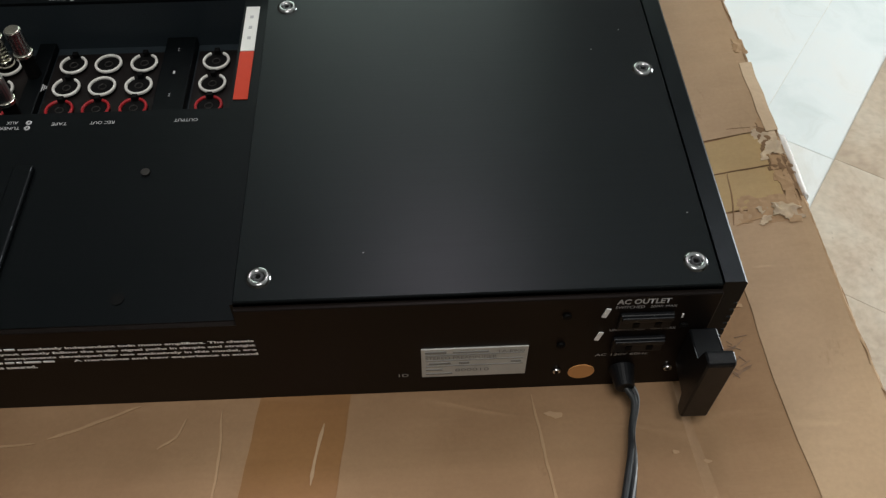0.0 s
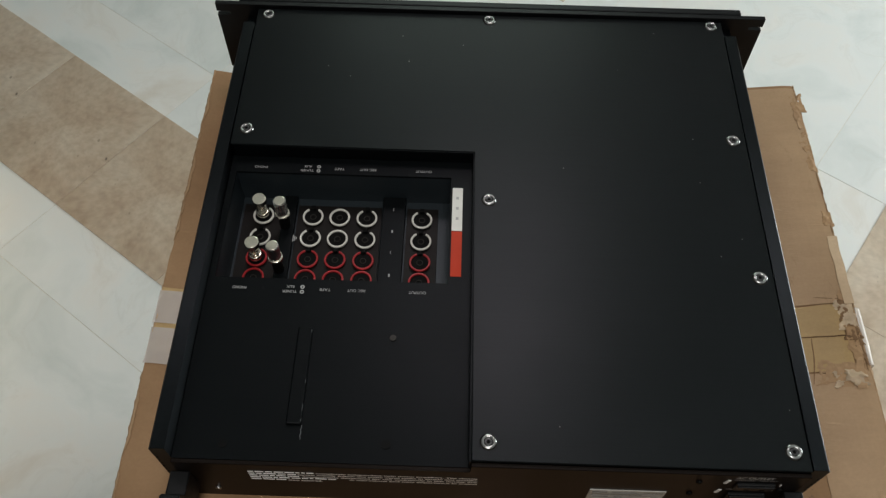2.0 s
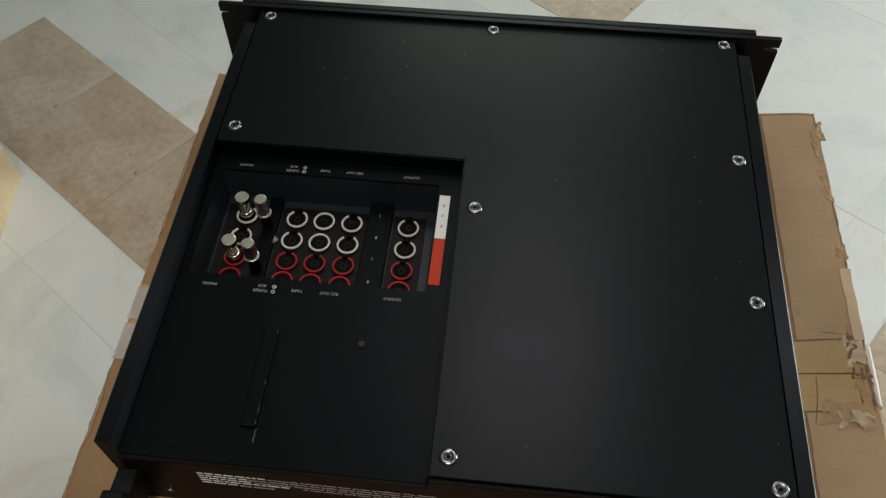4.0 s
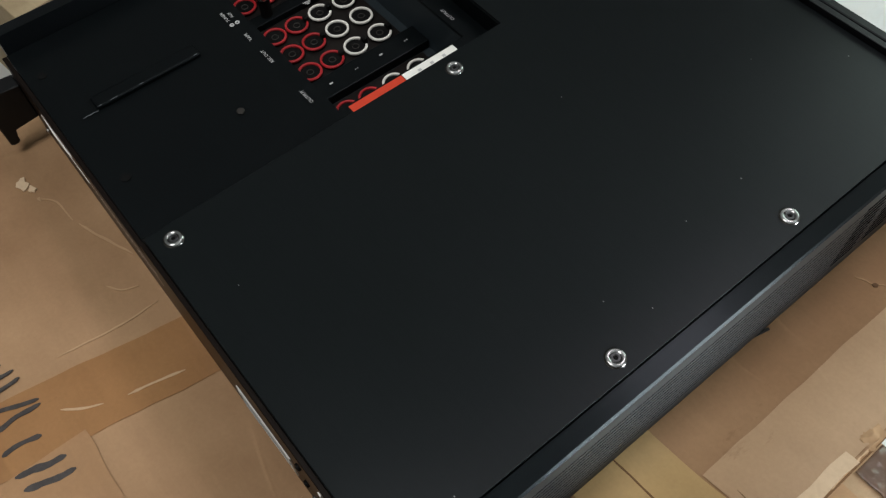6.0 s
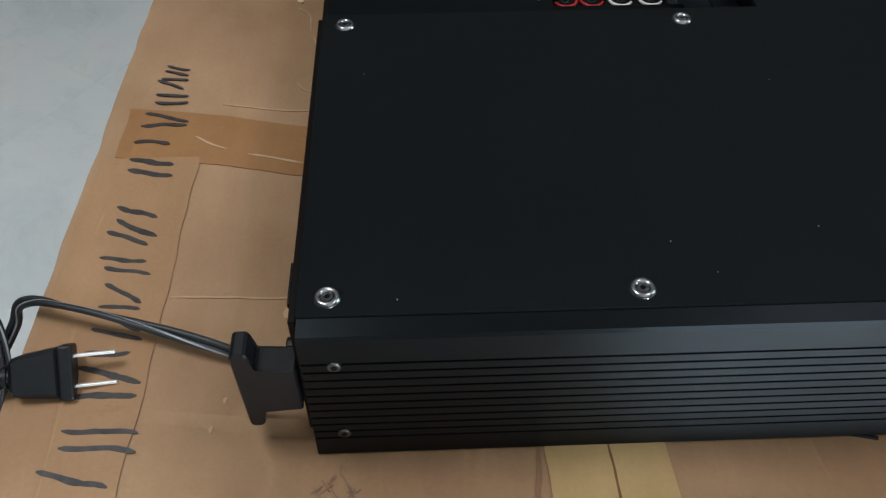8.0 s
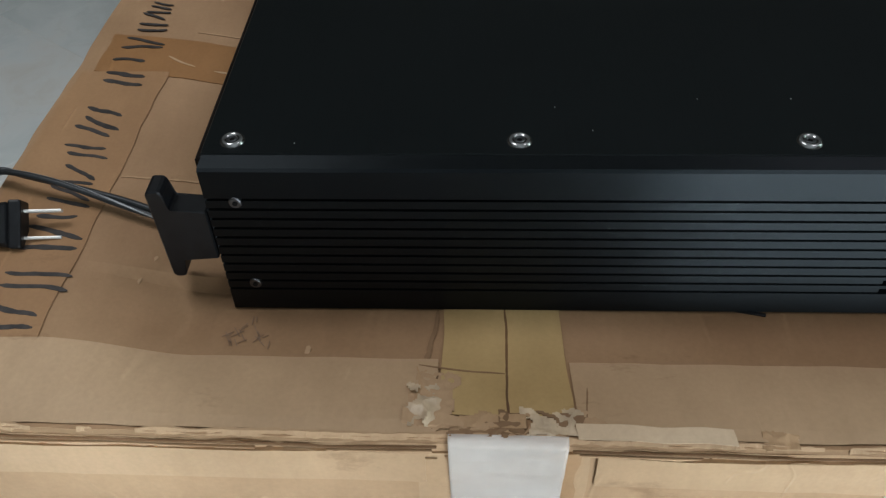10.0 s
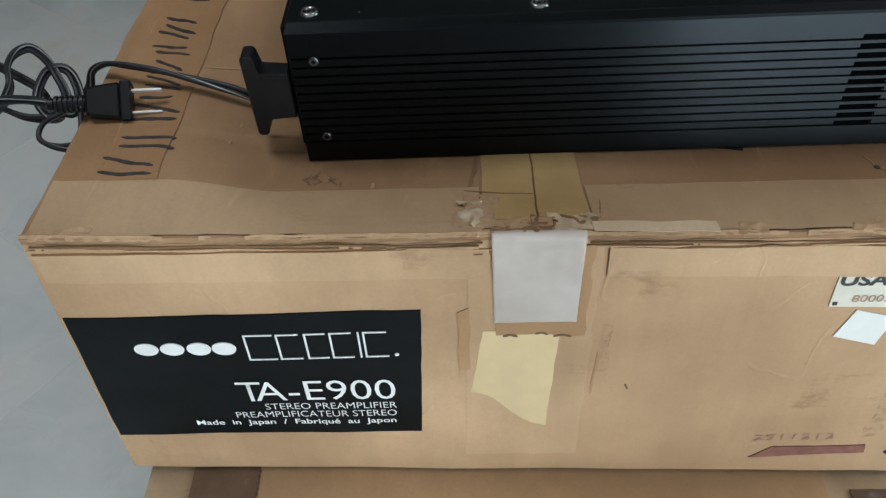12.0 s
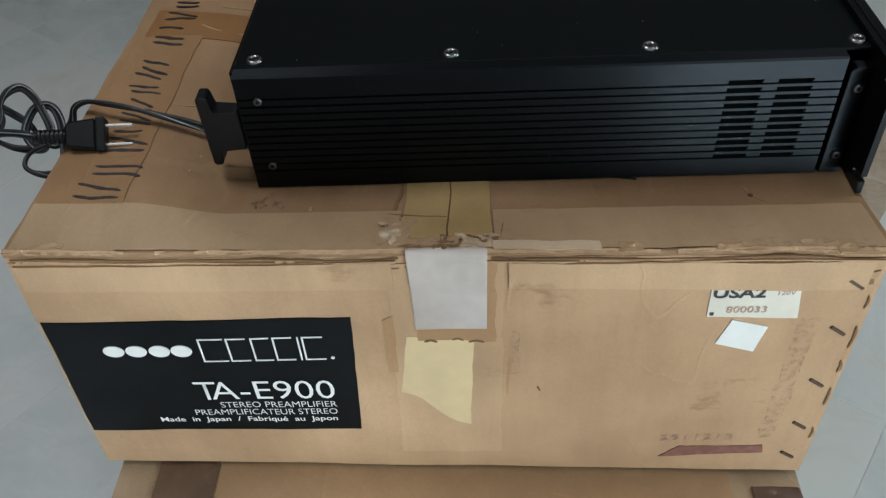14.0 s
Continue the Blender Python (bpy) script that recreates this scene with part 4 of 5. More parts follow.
part("punched_hole", prism_bm([(0.2362, 0.3370), (0.2382, 0.3362), (0.2398, 0.3378), (0.2392, 0.3396), (0.2370, 0.3392)], "z", z - 0.0004, z + 0.0008), CORE, carton, "small hole poked in the cardboard")
crease([(0.268, 0.1735), (0.278, 0.1725), (0.287, 0.1715)], 0.0004, SCUFF, 0.0010)
crease([(0.214, 0.1060), (0.228, 0.1045), (0.242, 0.1030), (0.2535, 0.1010)], 0.0013, SCUFF, 0.0007)
crease([(0.2545, 0.0985), (0.2580, 0.116), (0.2600, 0.1375)], 0.0004, SCUFF, 0.0013)
crease([(0.2560, 0.0975), (0.270, 0.100), (0.282, 0.0975), (0.288, 0.099)], 0.0008, CREASE_PALE, 0.0014)
crumpled(0.288, 0.2975, 0.335, 0.402, 15.0, TORN, 0.0011)
crumpled(0.2870, 0.3030, 0.374, 0.4000, 61.0, CREASE_PALE, 0.0014)
crumpled(0.2900, 0.3000, 0.243, 0.2620, 63.0, CREASE_PALE, 0.0010)
crumpled(0.2880, 0.2985, 0.300, 0.3350, 65.0, CREASE_PALE, 0.0008)
crumpled(0.289, 0.2975, -0.136, -0.095, 19.0, TORN, 0.0010)

# the lower carton
low = thing("cardboard_box", "large pale brown cardboard carton under the worn one", "box", (0, 0, ZB), 0.0, "cardboard cartons")
LX0, LX1, LY0, LY1 = -0.20, 0.358, -0.137, 0.408


FOLD = 0.337  # where the lower carton's top bends down to its front


def low_z(x, y):
    return shelf_z(y) - 0.0045 - 0.0085 * max(0.0, (x - FOLD) / (LX1 - FOLD)) ** 1.3


def low_top(u, v):
    x, y = LX0 + (LX1 - LX0) * u, LY0 + (LY1 - LY0) * v
    return x, y, low_z(x, y) + 0.0008 * noise.noise(Vector((x * 20, y * 20, 2)))


part("top_flap", sheet_bm(low_top, 80, 40, 0.004, (0, 0, 1)), CARD_LOW, low)
for p0, p1, out in (((LX1, LY0), (LX1, LY1), (1, 0)), ((LX0, LY0), (LX0, LY1), (-1, 0)), ((LX0 + 0.004, LY0), (LX1 - 0.004, LY0), (0, -1)), ((LX0 + 0.004, LY1), (LX1 - 0.004, LY1), (0, 1))):
    def place(u, v, p0=p0, p1=p1, out=out):
        x, y = p0[0] + (p1[0] - p0[0]) * u, p0[1] + (p1[1] - p0[1]) * u
        z = -ZB + (low_z(x, y) - 0.0045 + ZB) * v
        b = 0.003 * math.sin(math.pi * v) * math.sin(math.pi * u)
        return x + out[0] * b, y + out[1] * b, z
    part("side_panel", sheet_bm(place, 20, 16, 0.004, (*out, 0)), CARD_LOW, low)


def low_tape(y0, y1, material, label_text, x0=0.15, zig=0.0):
    nu = 90 if zig else 20

    def place(u, v):
        x, y = x0 + (LX1 - x0) * u, y0 + (y1 - y0) * v
        if v == 0.0:
            y += zig * (1 if round(u * nu) % 2 else -1)
        return x, y, low_z(x, y) + 0.0018 + 0.0002 * noise.noise(Vector((x * 80, y * 80, 1)))
    part("tape_strip", sheet_bm(place, nu, 8, 0.0004, (0, 0, 1)), material, low, label_text)


low_tape(-0.105, -0.057, TAPE_COCOA, "dark brown parcel tape strip")
low_tape(-0.056, 0.352, TAPE_FRONT, "aged clear tape with a saw-cut end", zig=0.0012)


def ridge(points, w):
    line = [Vector((x, y, low_z(x, y) + 0.0022)) for x, y in points]
    part("crease", ribbon_bm(spline(line, 20), w, 2.0, (0, 0, 1)), PAPER_PALE, low)


ridge([(FOLD, -0.05), (FOLD + 0.001, 0.08), (FOLD - 0.001, 0.21), (FOLD, 0.362)], 0.0016)
ridge([(LX1 - 0.0012, LY0 + 0.004), (LX1 - 0.0016, 0.08), (LX1 - 0.0010, 0.21), (LX1 - 0.0014, 0.362)], 0.0010)


def corner_tape(u, v):
    """Glossy tape that runs over the top, round the front edge and down, crumpled at the corner."""
    y = 0.368 + 0.0425 * v
    run = 0.112 * u
    x = min(0.312 + run, LX1 + 0.0012)
    over = max(0.0, 0.312 + run - LX1 - 0.0012)
    n = noise.noise(Vector((run * 120, y * 90, 6)))
    z = low_z(min(x, LX1), min(y, LY1)) + 0.0026 + 0.0012 * n - over
    drop = max(0.0, v - 0.86) / 0.14
    return x + 0.0008 * n * (over > 0), y, z - 0.010 * drop ** 2


part("tape_strip", sheet_bm(corner_tape, 56, 24, 0.0005, (0.5, 0, 0.8)), TAPE_DARK, low, "glossy dark brown tape round the corner", True)

# ---- the amplifier ----
amp = thing("preamplifier", "black stereo preamplifier seen from its rear and side", "amplifier", (0, 0, ZB))
ZT, ZP, ZBOT, ZLOW = 0.0775, 0.063, -0.0064, -0.0122  # top plate, recessed plate, underside

plate = [(-0.2034, 0.2505), (-0.0105, 0.2505), (-0.0105, 0.0030), (0.2034, 0.0030), (0.2034, 0.4035), (-0.2034, 0.4035)]
part("top_plate", prism_bm(plate, "z", ZT - 0.0022, ZT, 0.0005), BLACK, amp, "satin black top plate with fine brushed grain")
part("bottom_plate", box_bm(-0.2030, 0.2030, 0.004, 0.4035, ZBOT, ZBOT + 0.002), BLACK, amp)
rear = [(-0.2035, ZBOT), (0.2035, ZBOT), (0.2035, ZT - 0.0030), (-0.0105, ZT - 0.0030), (-0.0105, ZP), (-0.2035, ZP)]
part("rear_panel", prism_bm(rear, "y", 0.0, 0.0030, 0.0004), BLACK_REAR, amp, "black rear panel tinted with cardboard bounce, with printed plate")

# recessed plate with the connector well
WX0, WX1, WY0, WY1, WZ = -0.1985, -0.0290, 0.1385, 0.2345, 0.0275
part("recess_plate", framed_bm((-0.2034, -0.0105, 0.0032, 0.2500), (WX0, WX1, WY0, WY1), ZP - 0.002, ZP), BLACK_DEEP, amp, "recessed black plate round the connector well")
part("recess_wall", box_bm(-0.2015, -0.0105, 0.2505, 0.2520, ZP - 0.002, ZT - 0.0023), BLACK_DEEP, amp)
part("recess_wall", box_bm(-0.0120, -0.0106, 0.0032, 0.2503, ZP, ZT - 0.0023), BLACK_DEEP, amp)
well = tray_bm(WX0 - 0.0015, WX1 + 0.0015, WY0 - 0.0015, WY1 + 0.0015, WZ - 0.0015, ZP - 0.0021, 0.0015)
part("connector_well", well, BLACK_WELL, amp, "deep black connector well")
for x0, x1 in ((-0.1965, -0.1645), (-0.1525, -0.0845), (-0.0640, -0.0385)):
    part("jack_board", box_bm(x0, x1, WY0 + 0.004, 0.2275, WZ, WZ + 0.0012, 0.0003), JACK_BOARD, amp, "brownish black jack board")
part("well_ridge", box_bm(-0.0835, -0.0650, WY0 + 0.0005, WY1 - 0.0005, WZ, WZ + 0.0075, 0.0006), BLACK_DEEP, amp)
part("well_ridge", box_bm(-0.1640, -0.1535, WY0 + 0.0005, WY1 - 0.0005, WZ, WZ + 0.0055, 0.0006), BLACK_DEEP, amp)


def phono_jack(x, y, ring, start, sweep):
    """One phono socket: coloured ring, dark throat, contact tongue and centre pin hole."""
    z = WZ + 0.0012
    jack = part("phono_jack", cyl_bm((x, y, z + 0.0010), 0.0080, 0.0020, n=28, bevel=0.0003), SOCKET, amp)
    part("insulator_ring", ring_bm((x, y), 0.0068, 0.0084, z + 0.0020, z + 0.0034, start, sweep), ring, jack, "white plastic ring" if ring is RING_WHITE else "red plastic ring")
    part("sleeve", ring_bm((x, y), 0.0020, 0.0026, z + 0.0018, z + 0.0026, n=18), SLEEVE, jack)
    if sweep < 359:
        a = radians(start + sweep + (360 - sweep) / 2)
        bm = box_bm(-0.0016, 0.0016, -0.0016, 0.0016, 0, 0.0052, 0.0003)
        bm.transform(pose(x + 0.0076 * math.cos(a), y + 0.0076 * math.sin(a), z, 0, 0, math.degrees(a)))
        part("contact_tongue", bm, SOCKET, jack)


COLUMNS = (-0.1795, -0.1395, -0.1180, -0.0960, -0.0515)
ROWS_Y = ((0.2150, RING_WHITE), (0.1945, RING_WHITE), (0.1750, RING_RED), (0.1570, RING_RED))
for ci, x in enumerate(COLUMNS):
    for ri, (y, ring) in enumerate(ROWS_Y):
        if ci == 2 and ring is RING_WHITE:
            start, sweep = 0, 360
        elif ring is RING_WHITE:
            start, sweep = 90 + 30, 300
        elif ri == 2:
            start, sweep = 90 + 20, 320
        else:
            start, sweep = -68, 316
        phono_jack(x, y, ring, start, sweep)


def shorting_plug(x, y):
    z = WZ + 0.0012
    bm = cyl_bm((x, y, z + 0.0070), 0.0052, 0.005, n=28, bevel=0.0006)
    plug = part("shorting_plug", bm, NICKEL, amp, "polished nickel shorting plug", True)
    bm = cyl_bm((x, y, z + 0.0150), 0.0030, 0.011, n=24)
    for k in range(4):
        cyl_bm((x, y, z + 0.0112 + 0.0026 * k), 0.0042, 0.0014, n=24, bevel=0.0003, bm=bm)
    part("neck", bm, NICKEL, plug)
    part("cap", cyl_bm((x, y, z + 0.0233), 0.0057, 0.0052, n=32, bevel=0.0007), NICKEL, plug)


def ground_post(x, y):
    """Nickel terminal: a tall plain knob over a bright flange, on a black pedestal."""
    foot = 0.0490
    post = part("ground_post", cyl_bm((x, y, (WZ + foot) / 2), 0.0042, foot - WZ, n=24), SOCKET, amp, "nickel ground terminal on a black pedestal")
    part("flange", cyl_bm((x, y, foot + 0.0012), 0.0058, 0.0024, n=28, bevel=0.0005), NICKEL, post)
    n = 40
    pts = [((0.0049 if k % 2 else 0.0047) * math.cos(k / n * math.tau) + x, (0.0049 if k % 2 else 0.0047) * math.sin(k / n * math.tau) + y) for k in range(n)]
    part("knurled_knob", prism_bm(pts, "z", foot + 0.0024, foot + 0.0178), STEEL, post)
    part("stud", cyl_bm((x, y, foot + 0.0181), 0.0044, 0.0010, n=24, bevel=0.0004), NICKEL, post)


for y in (0.2150, 0.1745):
    shorting_plug(-0.1795, y)
    ground_post(-0.1602, y - 0.0105)
for k, w in enumerate((0.0062, 0.0042, 0.0022)):  # earth sign between the terminals
    part("print_bar", box_bm(-0.1530 + k * 0.0012, -0.1524 + k * 0.0012, 0.1925 - w / 2, 0.1925 + w / 2, WZ + 0.0055, WZ + 0.0058), INK_GREY, amp)

for y, rows in ((0.1300, True), (0.2395, False)):
    for text, x, w in (("PHONO", -0.1795, 0.0100), ("TAPE", -0.1175, 0.0080), ("REC OUT", -0.0950, 0.0130), ("OUTPUT", -0.0508, 0.0125)):
        lettering(text, (x, y, ZP), w, 0.0022, "up", INK_GREY, amp)
    lettering("AUX", (-0.1425, y + 0.0018, ZP), 0.0060, 0.0021, "up", INK_GREY, amp)
    lettering("TUNER", (-0.1430, y - 0.0022, ZP), 0.0105, 0.0021, "up", INK_GREY, amp)
    for dy in (0.0018, -0.0022):
        part("print_dot", ring_bm((-0.1340, y + dy), 0.0006, 0.0016, ZP, ZP + 0.0005, n=16), INK_GREY, amp)
for text, y in (("2", 0.2215), ("1", 0.2005), ("2", 0.1805), ("1", 0.1600)):
    lettering(text, (-0.0745, y, WZ + 0.0075), 0.0013, 0.0026, "up", INK_GREY, amp)
strip = part("colour_label", box_bm(-0.0275, -0.0195, 0.1845, 0.2245, ZP, ZP + 0.0005, 0.0001), STICKER, amp, "white label strip beside the well")
part("colour_label", box_bm(-0.0275, -0.0195, 0.1445, 0.1840, ZP, ZP + 0.0005, 0.0001), LABEL_RED, amp, "red label strip beside the well")
for k in range(3):
    part("print_bar", box_bm(-0.0245, -0.0225, 0.1945 + 0.0095 * k, 0.1968 + 0.0095 * k, ZP + 0.0004, ZP + 0.0007), INK_GREY, strip)

part("slide_cover", box_bm(-0.1325, -0.1222, 0.0275, 0.0985, ZP, ZP + 0.0032, 0.0010), BLACK_DEEP, amp, "low black bar on the recessed plate")
worn = [Vector((-0.1222 + 0.0003 * math.sin(k * 1.7), 0.0275 - 0.0011 * k, ZP + 0.0009)) for k in range(10)]
part("scratch", ribbon_bm(worn, 0.00022, 2.0, (0, 0, 1)), RUBBED, amp)
for k, (y, l) in enumerate(((0.0290, 0.0020), (0.0365, 0.0050), (0.0560, 0.0030), (0.0940, 0.0025))):
    rub = [Vector((-0.1227, y + l * q / 5, ZP + 0.0033)) for q in range(6)]
    part("scratch", ribbon_bm(rub, 0.00016, k * 4.0, (0, 0, 1)), RUBBED, amp)
for x, y, r in ((-0.172, 0.0135, 0.0028), (-0.066, 0.0165, 0.0032)):
    part("screw_hole", cyl_bm((x, y, ZP + 0.0001), r, 0.0008, n=20), SOCKET, amp)
bm = cyl_bm((-0.066, 0.093, ZP + 0.0006), 0.0024, 0.0014, n=20, bevel=0.0003)
part("plate_screw", bm, SLEEVE, amp)


def top_screw(x, y):
    """Socket screw in a bright countersunk washer."""
    n = 40
    bm = bmesh.new()
    prof = ((0.0024, 0.0006), (0.0030, 0.0013), (0.0042, 0.0015), (0.0051, 0.0010), (0.0057, 0.0))
    rows = [[bm.verts.new((r * math.cos(k / n * math.tau), r * math.sin(k / n * math.tau), z)) for k in range(n)] for r, z in prof]
    for a, b in zip(rows, rows[1:]):
        for k in range(n):
            bm.faces.new((a[k], a[(k + 1) % n], b[(k + 1) % n], b[k]))
    bm.transform(Matrix.Translation((x, y, ZT)))
    washer = part("top_screw", bm, CHROME, amp, "bright nickel countersunk washer and screw", True)
    head = ring_bm((x, y), 0.0012, 0.0025, ZT, ZT + 0.0011, n=12)
    part("hex_head", head, SCREW_DARK, washer)
    part("socket", cyl_bm((x, y, ZT + 0.0002), 0.0024, 0.0004, n=20), SOCKET, washer)


for x, y in ((0.0, 0.0155), (0.1936, 0.0155), (0.1936, 0.1430), (0.1936, 0.2690), (0.1936, 0.3975), (0.0, 0.2040), (-0.1930, 0.2665), (-0.1935, 0.3965), (0.0, 0.3970)):
    top_screw(x, y)

# finned side extrusions
GROOVES, PITCH = 11, 0.00575


def fin_profile(vent):
    """Outer half of the side's section, as (x, z), from the bottom up; the vents open upwards from each groove."""
    pts = [(0.2042, ZLOW), (0.2135, ZLOW), (0.2145, ZLOW + 0.001)]
    deep, high = (0.2062, 0.0031) if vent else (0.2124, 0.0007)
    for k in range(GROOVES):
        zc = 0.0030 + k * PITCH
        pts += [(0.2145, zc - 0.0007), (deep, zc - 0.0007), (deep, zc + high), (0.2145, zc + high)]
    return pts + [(0.2145, ZT - 0.0013), (0.2133, ZT), (0.2042, ZT)]


def finned_side(sign):
    bm, rows = bmesh.new(), []
    for a, b, vent in ((0.0040, 0.3160, False), (0.31601, 0.3378, True), (0.33781, 0.3468, False), (0.34681, 0.3688, True), (0.36881, 0.3862, False)):
        for y in (a, b):
            rows.append([bm.verts.new((sign * x, y, z)) for x, z in fin_profile(vent)])
    for p, q in zip(rows, rows[1:]):
        for i in range(len(p)):
            j = (i + 1) % len(p)
            bm.faces.new((p[i], p[j], q[j], q[i]))
    bm.faces.new(rows[0]), bm.faces.new(rows[-1][::-1])
    ob = part("side_panel", bm, BLACK_SIDE, amp, "black finned aluminium side with vent slots")
    for z in (0.0590, 0.0070):
        s = part("side_screw", cyl_bm((sign * 0.2140, 0.0175, z), 0.0030, 0.0026, "x", n=20, bevel=0.0007), SCREW_DARK, ob)
        part("socket", cyl_bm((sign * 0.2153, 0.0175, z), 0.0013, 0.0008, "x", n=6), SOCKET, s)
    corner = [(0.3892, ZLOW), (0.4034, ZLOW), (0.4034, 0.0690), (0.3932, 0.0690), (0.3912, 0.0682), (0.3898, 0.0664)]
    part("end_bracket", prism_bm(corner, "x", sign * 0.2042, sign * 0.2140, 0.0006), BLACK_SIDE, ob)
    for z in (0.0545, 0.0025):
        part("screw_recess", cyl_bm((sign * 0.2137, 0.3975, z), 0.0046, 0.0010, "x", n=24), SOCKET, ob)
        s = part("side_screw", cyl_bm((sign * 0.2142, 0.3975, z), 0.0030, 0.0020, "x", n=20, bevel=0.0006), SCREW_DARK, ob)
        part("socket", cyl_bm((sign * 0.2153, 0.3975, z), 0.0013, 0.0008, "x", n=6), SOCKET, s)


finned_side(1)
finned_side(-1)

# front panel with slotted rack ears
EZ0, EZ1 = -0.0085, 0.0815


def ear_outline():
    pts = []
    for sign in (1, -1):
        s = [(0.2415, EZ0), (0.2415, 0.0012), (0.2300, 0.0012), (0.2290, 0.0022), (0.2290, 0.0040), (0.2300, 0.0050), (0.2415, 0.0050),
             (0.2415, 0.0690), (0.2300, 0.0690), (0.2290, 0.0700), (0.2290, 0.0718), (0.2300, 0.0728), (0.2415, 0.0728), (0.2415, EZ1)]
        pts += [(sign * x, z) for x, z in (s if sign > 0 else s[::-1])]
    return pts


part("front_panel", prism_bm(ear_outline(), "y", 0.4036, 0.4080, 0.0003), BLACK_PANEL, amp, "black front panel with slotted rack ears")
part("front_cover", box_bm(-0.2210, 0.2210, 0.4081, 0.4150, EZ0, EZ1 + 0.0005, 0.0012), BLACK_PANEL, amp)
bm = box_bm(-0.0010, 0.0010, -0.010, 0.010, 0.0, 0.0012, 0.0004)
bm.transform(pose(0.2138, 0.2570, -0.0126, 0, 0, -13))
part("loose_strap", bm, RUBBER, amp, "black strap end poking out below")

# cord hooks on the rear
hook = [(0.0, 0.0160), (-0.0172, 0.0160), (-0.0180, 0.0150), (-0.0184, 0.0050), (-0.0200, 0.0035), (-0.0236, 0.0035), (-0.0252, 0.0050),
        (-0.0262, 0.0566), (-0.0247, 0.0586), (-0.0196, 0.0586), (-0.0182, 0.0566), (-0.0176, 0.0475), (-0.0168, 0.0465), (0.0, 0.0465)]
for sign in (1, -1):
    ob = part("cord_hook", prism_bm(hook, "x", sign * 0.1945, sign * 0.2075, 0.0008), RUBBER, amp, "black moulded cord hook")

# rear fittings: outlets, screws, plates and print
def rear_bar(x0, x1, z0, z1, material, parent, depth=0.0004, name="print_bar", label_text=""):
    return part(name, box_bm(x0, x1, -depth, 0.0002, z0, z1), material, parent, label_text)


for z0 in (0.0545, 0.0340):
    o = part("ac_outlet", box_bm(0.1600, 0.1845, -0.0022, 0.0002, z0 - 0.004, z0 + 0.0075, 0.0007), RUBBER, amp, "black mains outlet")
    part("outlet_rim", box_bm(0.1605, 0.1840, -0.0036, -0.0021, z0 + 0.0040, z0 + 0.0072, 0.0005), RUBBER, o)
    for dx in (0.0065, 0.0165):
        part("slot", box_bm(0.1600 + dx, 0.1600 + dx + 0.0030, -0.0025, -0.0021, z0 - 0.002, z0 + 0.0015), SOCKET, o)
for x, z in ((0.1360, 0.0610), (0.1360, 0.0360), (0.1365, 0.0110), (0.1910, 0.0500), (0.1920, 0.0100), (-0.1830, 0.0120)):
    s = part("rear_screw", cyl_bm((x, -0.0006, z), 0.0021, 0.0016, "y", n=20, bevel=0.0005), SOCKET if z > 0.03 else STEEL, amp)
    part("socket", cyl_bm((x, -0.0015, z), 0.0010, 0.0004, "y", n=6), SOCKET, s)
for x, z in ((0.1535, 0.0625), (0.1530, 0.0425)):
    bm = box_bm(-0.0011, 0.0011, -0.0003, 0.0003, -0.0034, 0.0034)
    bm.transform(pose(x, -0.0002, z, 0, 12, 0))
    part("print_tick", bm, INK_WHITE, amp)
lettering("AC OUTLET", (0.1690, 0.0, 0.0712), 0.0240, 0.0040, "rear", INK_GREY, amp, bold=0.03)
lettering("SWITCHED", (0.1635, 0.0, 0.0668), 0.0130, 0.0022, "rear", INK_GREY, amp)
lettering("200W MAX", (0.1785, 0.0, 0.0668), 0.0120, 0.0019, "rear", INK_GREY, amp)
lettering("UNSWITCHED", (0.1655, 0.0, 0.0478), 0.0165, 0.0022, "rear", INK_GREY, amp)
lettering("400W MAX", (0.1820, 0.0, 0.0478), 0.0120, 0.0019, "rear", INK_GREY, amp)
rear_bar(0.1885, 0.1893, 0.0565, 0.0595, INK_WHITE, amp)
lettering("AC 120V 60Hz", (0.1665, 0.0, 0.0250), 0.0255, 0.0022, "rear", INK_GREY, amp)
lettering("1D", (0.0610, 0.0, 0.0120), 0.0048, 0.0028, "rear", INK_GREY, amp)
part("inspection_sticker", cyl_bm((0.1490, -0.0002, 0.0090), 0.0066, 0.0006, "y", n=32), ORANGE, amp, "round orange inspection sticker")
spec = part("rating_plate", box_bm(0.0700, 0.1208, -0.0007, 0.0002, 0.0102, 0.0367, 0.0001), PLATE, amp, "silver rating plate with small black print")
lettering("STEREO PREAMPLIFIER", (0.0720, -0.0007, 0.0290), 0.034, 0.0026, "rear", INK_FINE, spec, align="LEFT")
lettering("TA-E900", (0.1190, -0.0007, 0.0337), 0.013, 0.0024, "rear", INK_FINE, spec, align="RIGHT")


def plate_bar(x0, x1, z0, z1):
    part("print_bar", box_bm(x0, x1, -0.0010, -0.0006, z0 + 0.0022, z1 + 0.0022), INK_FINE, spec)


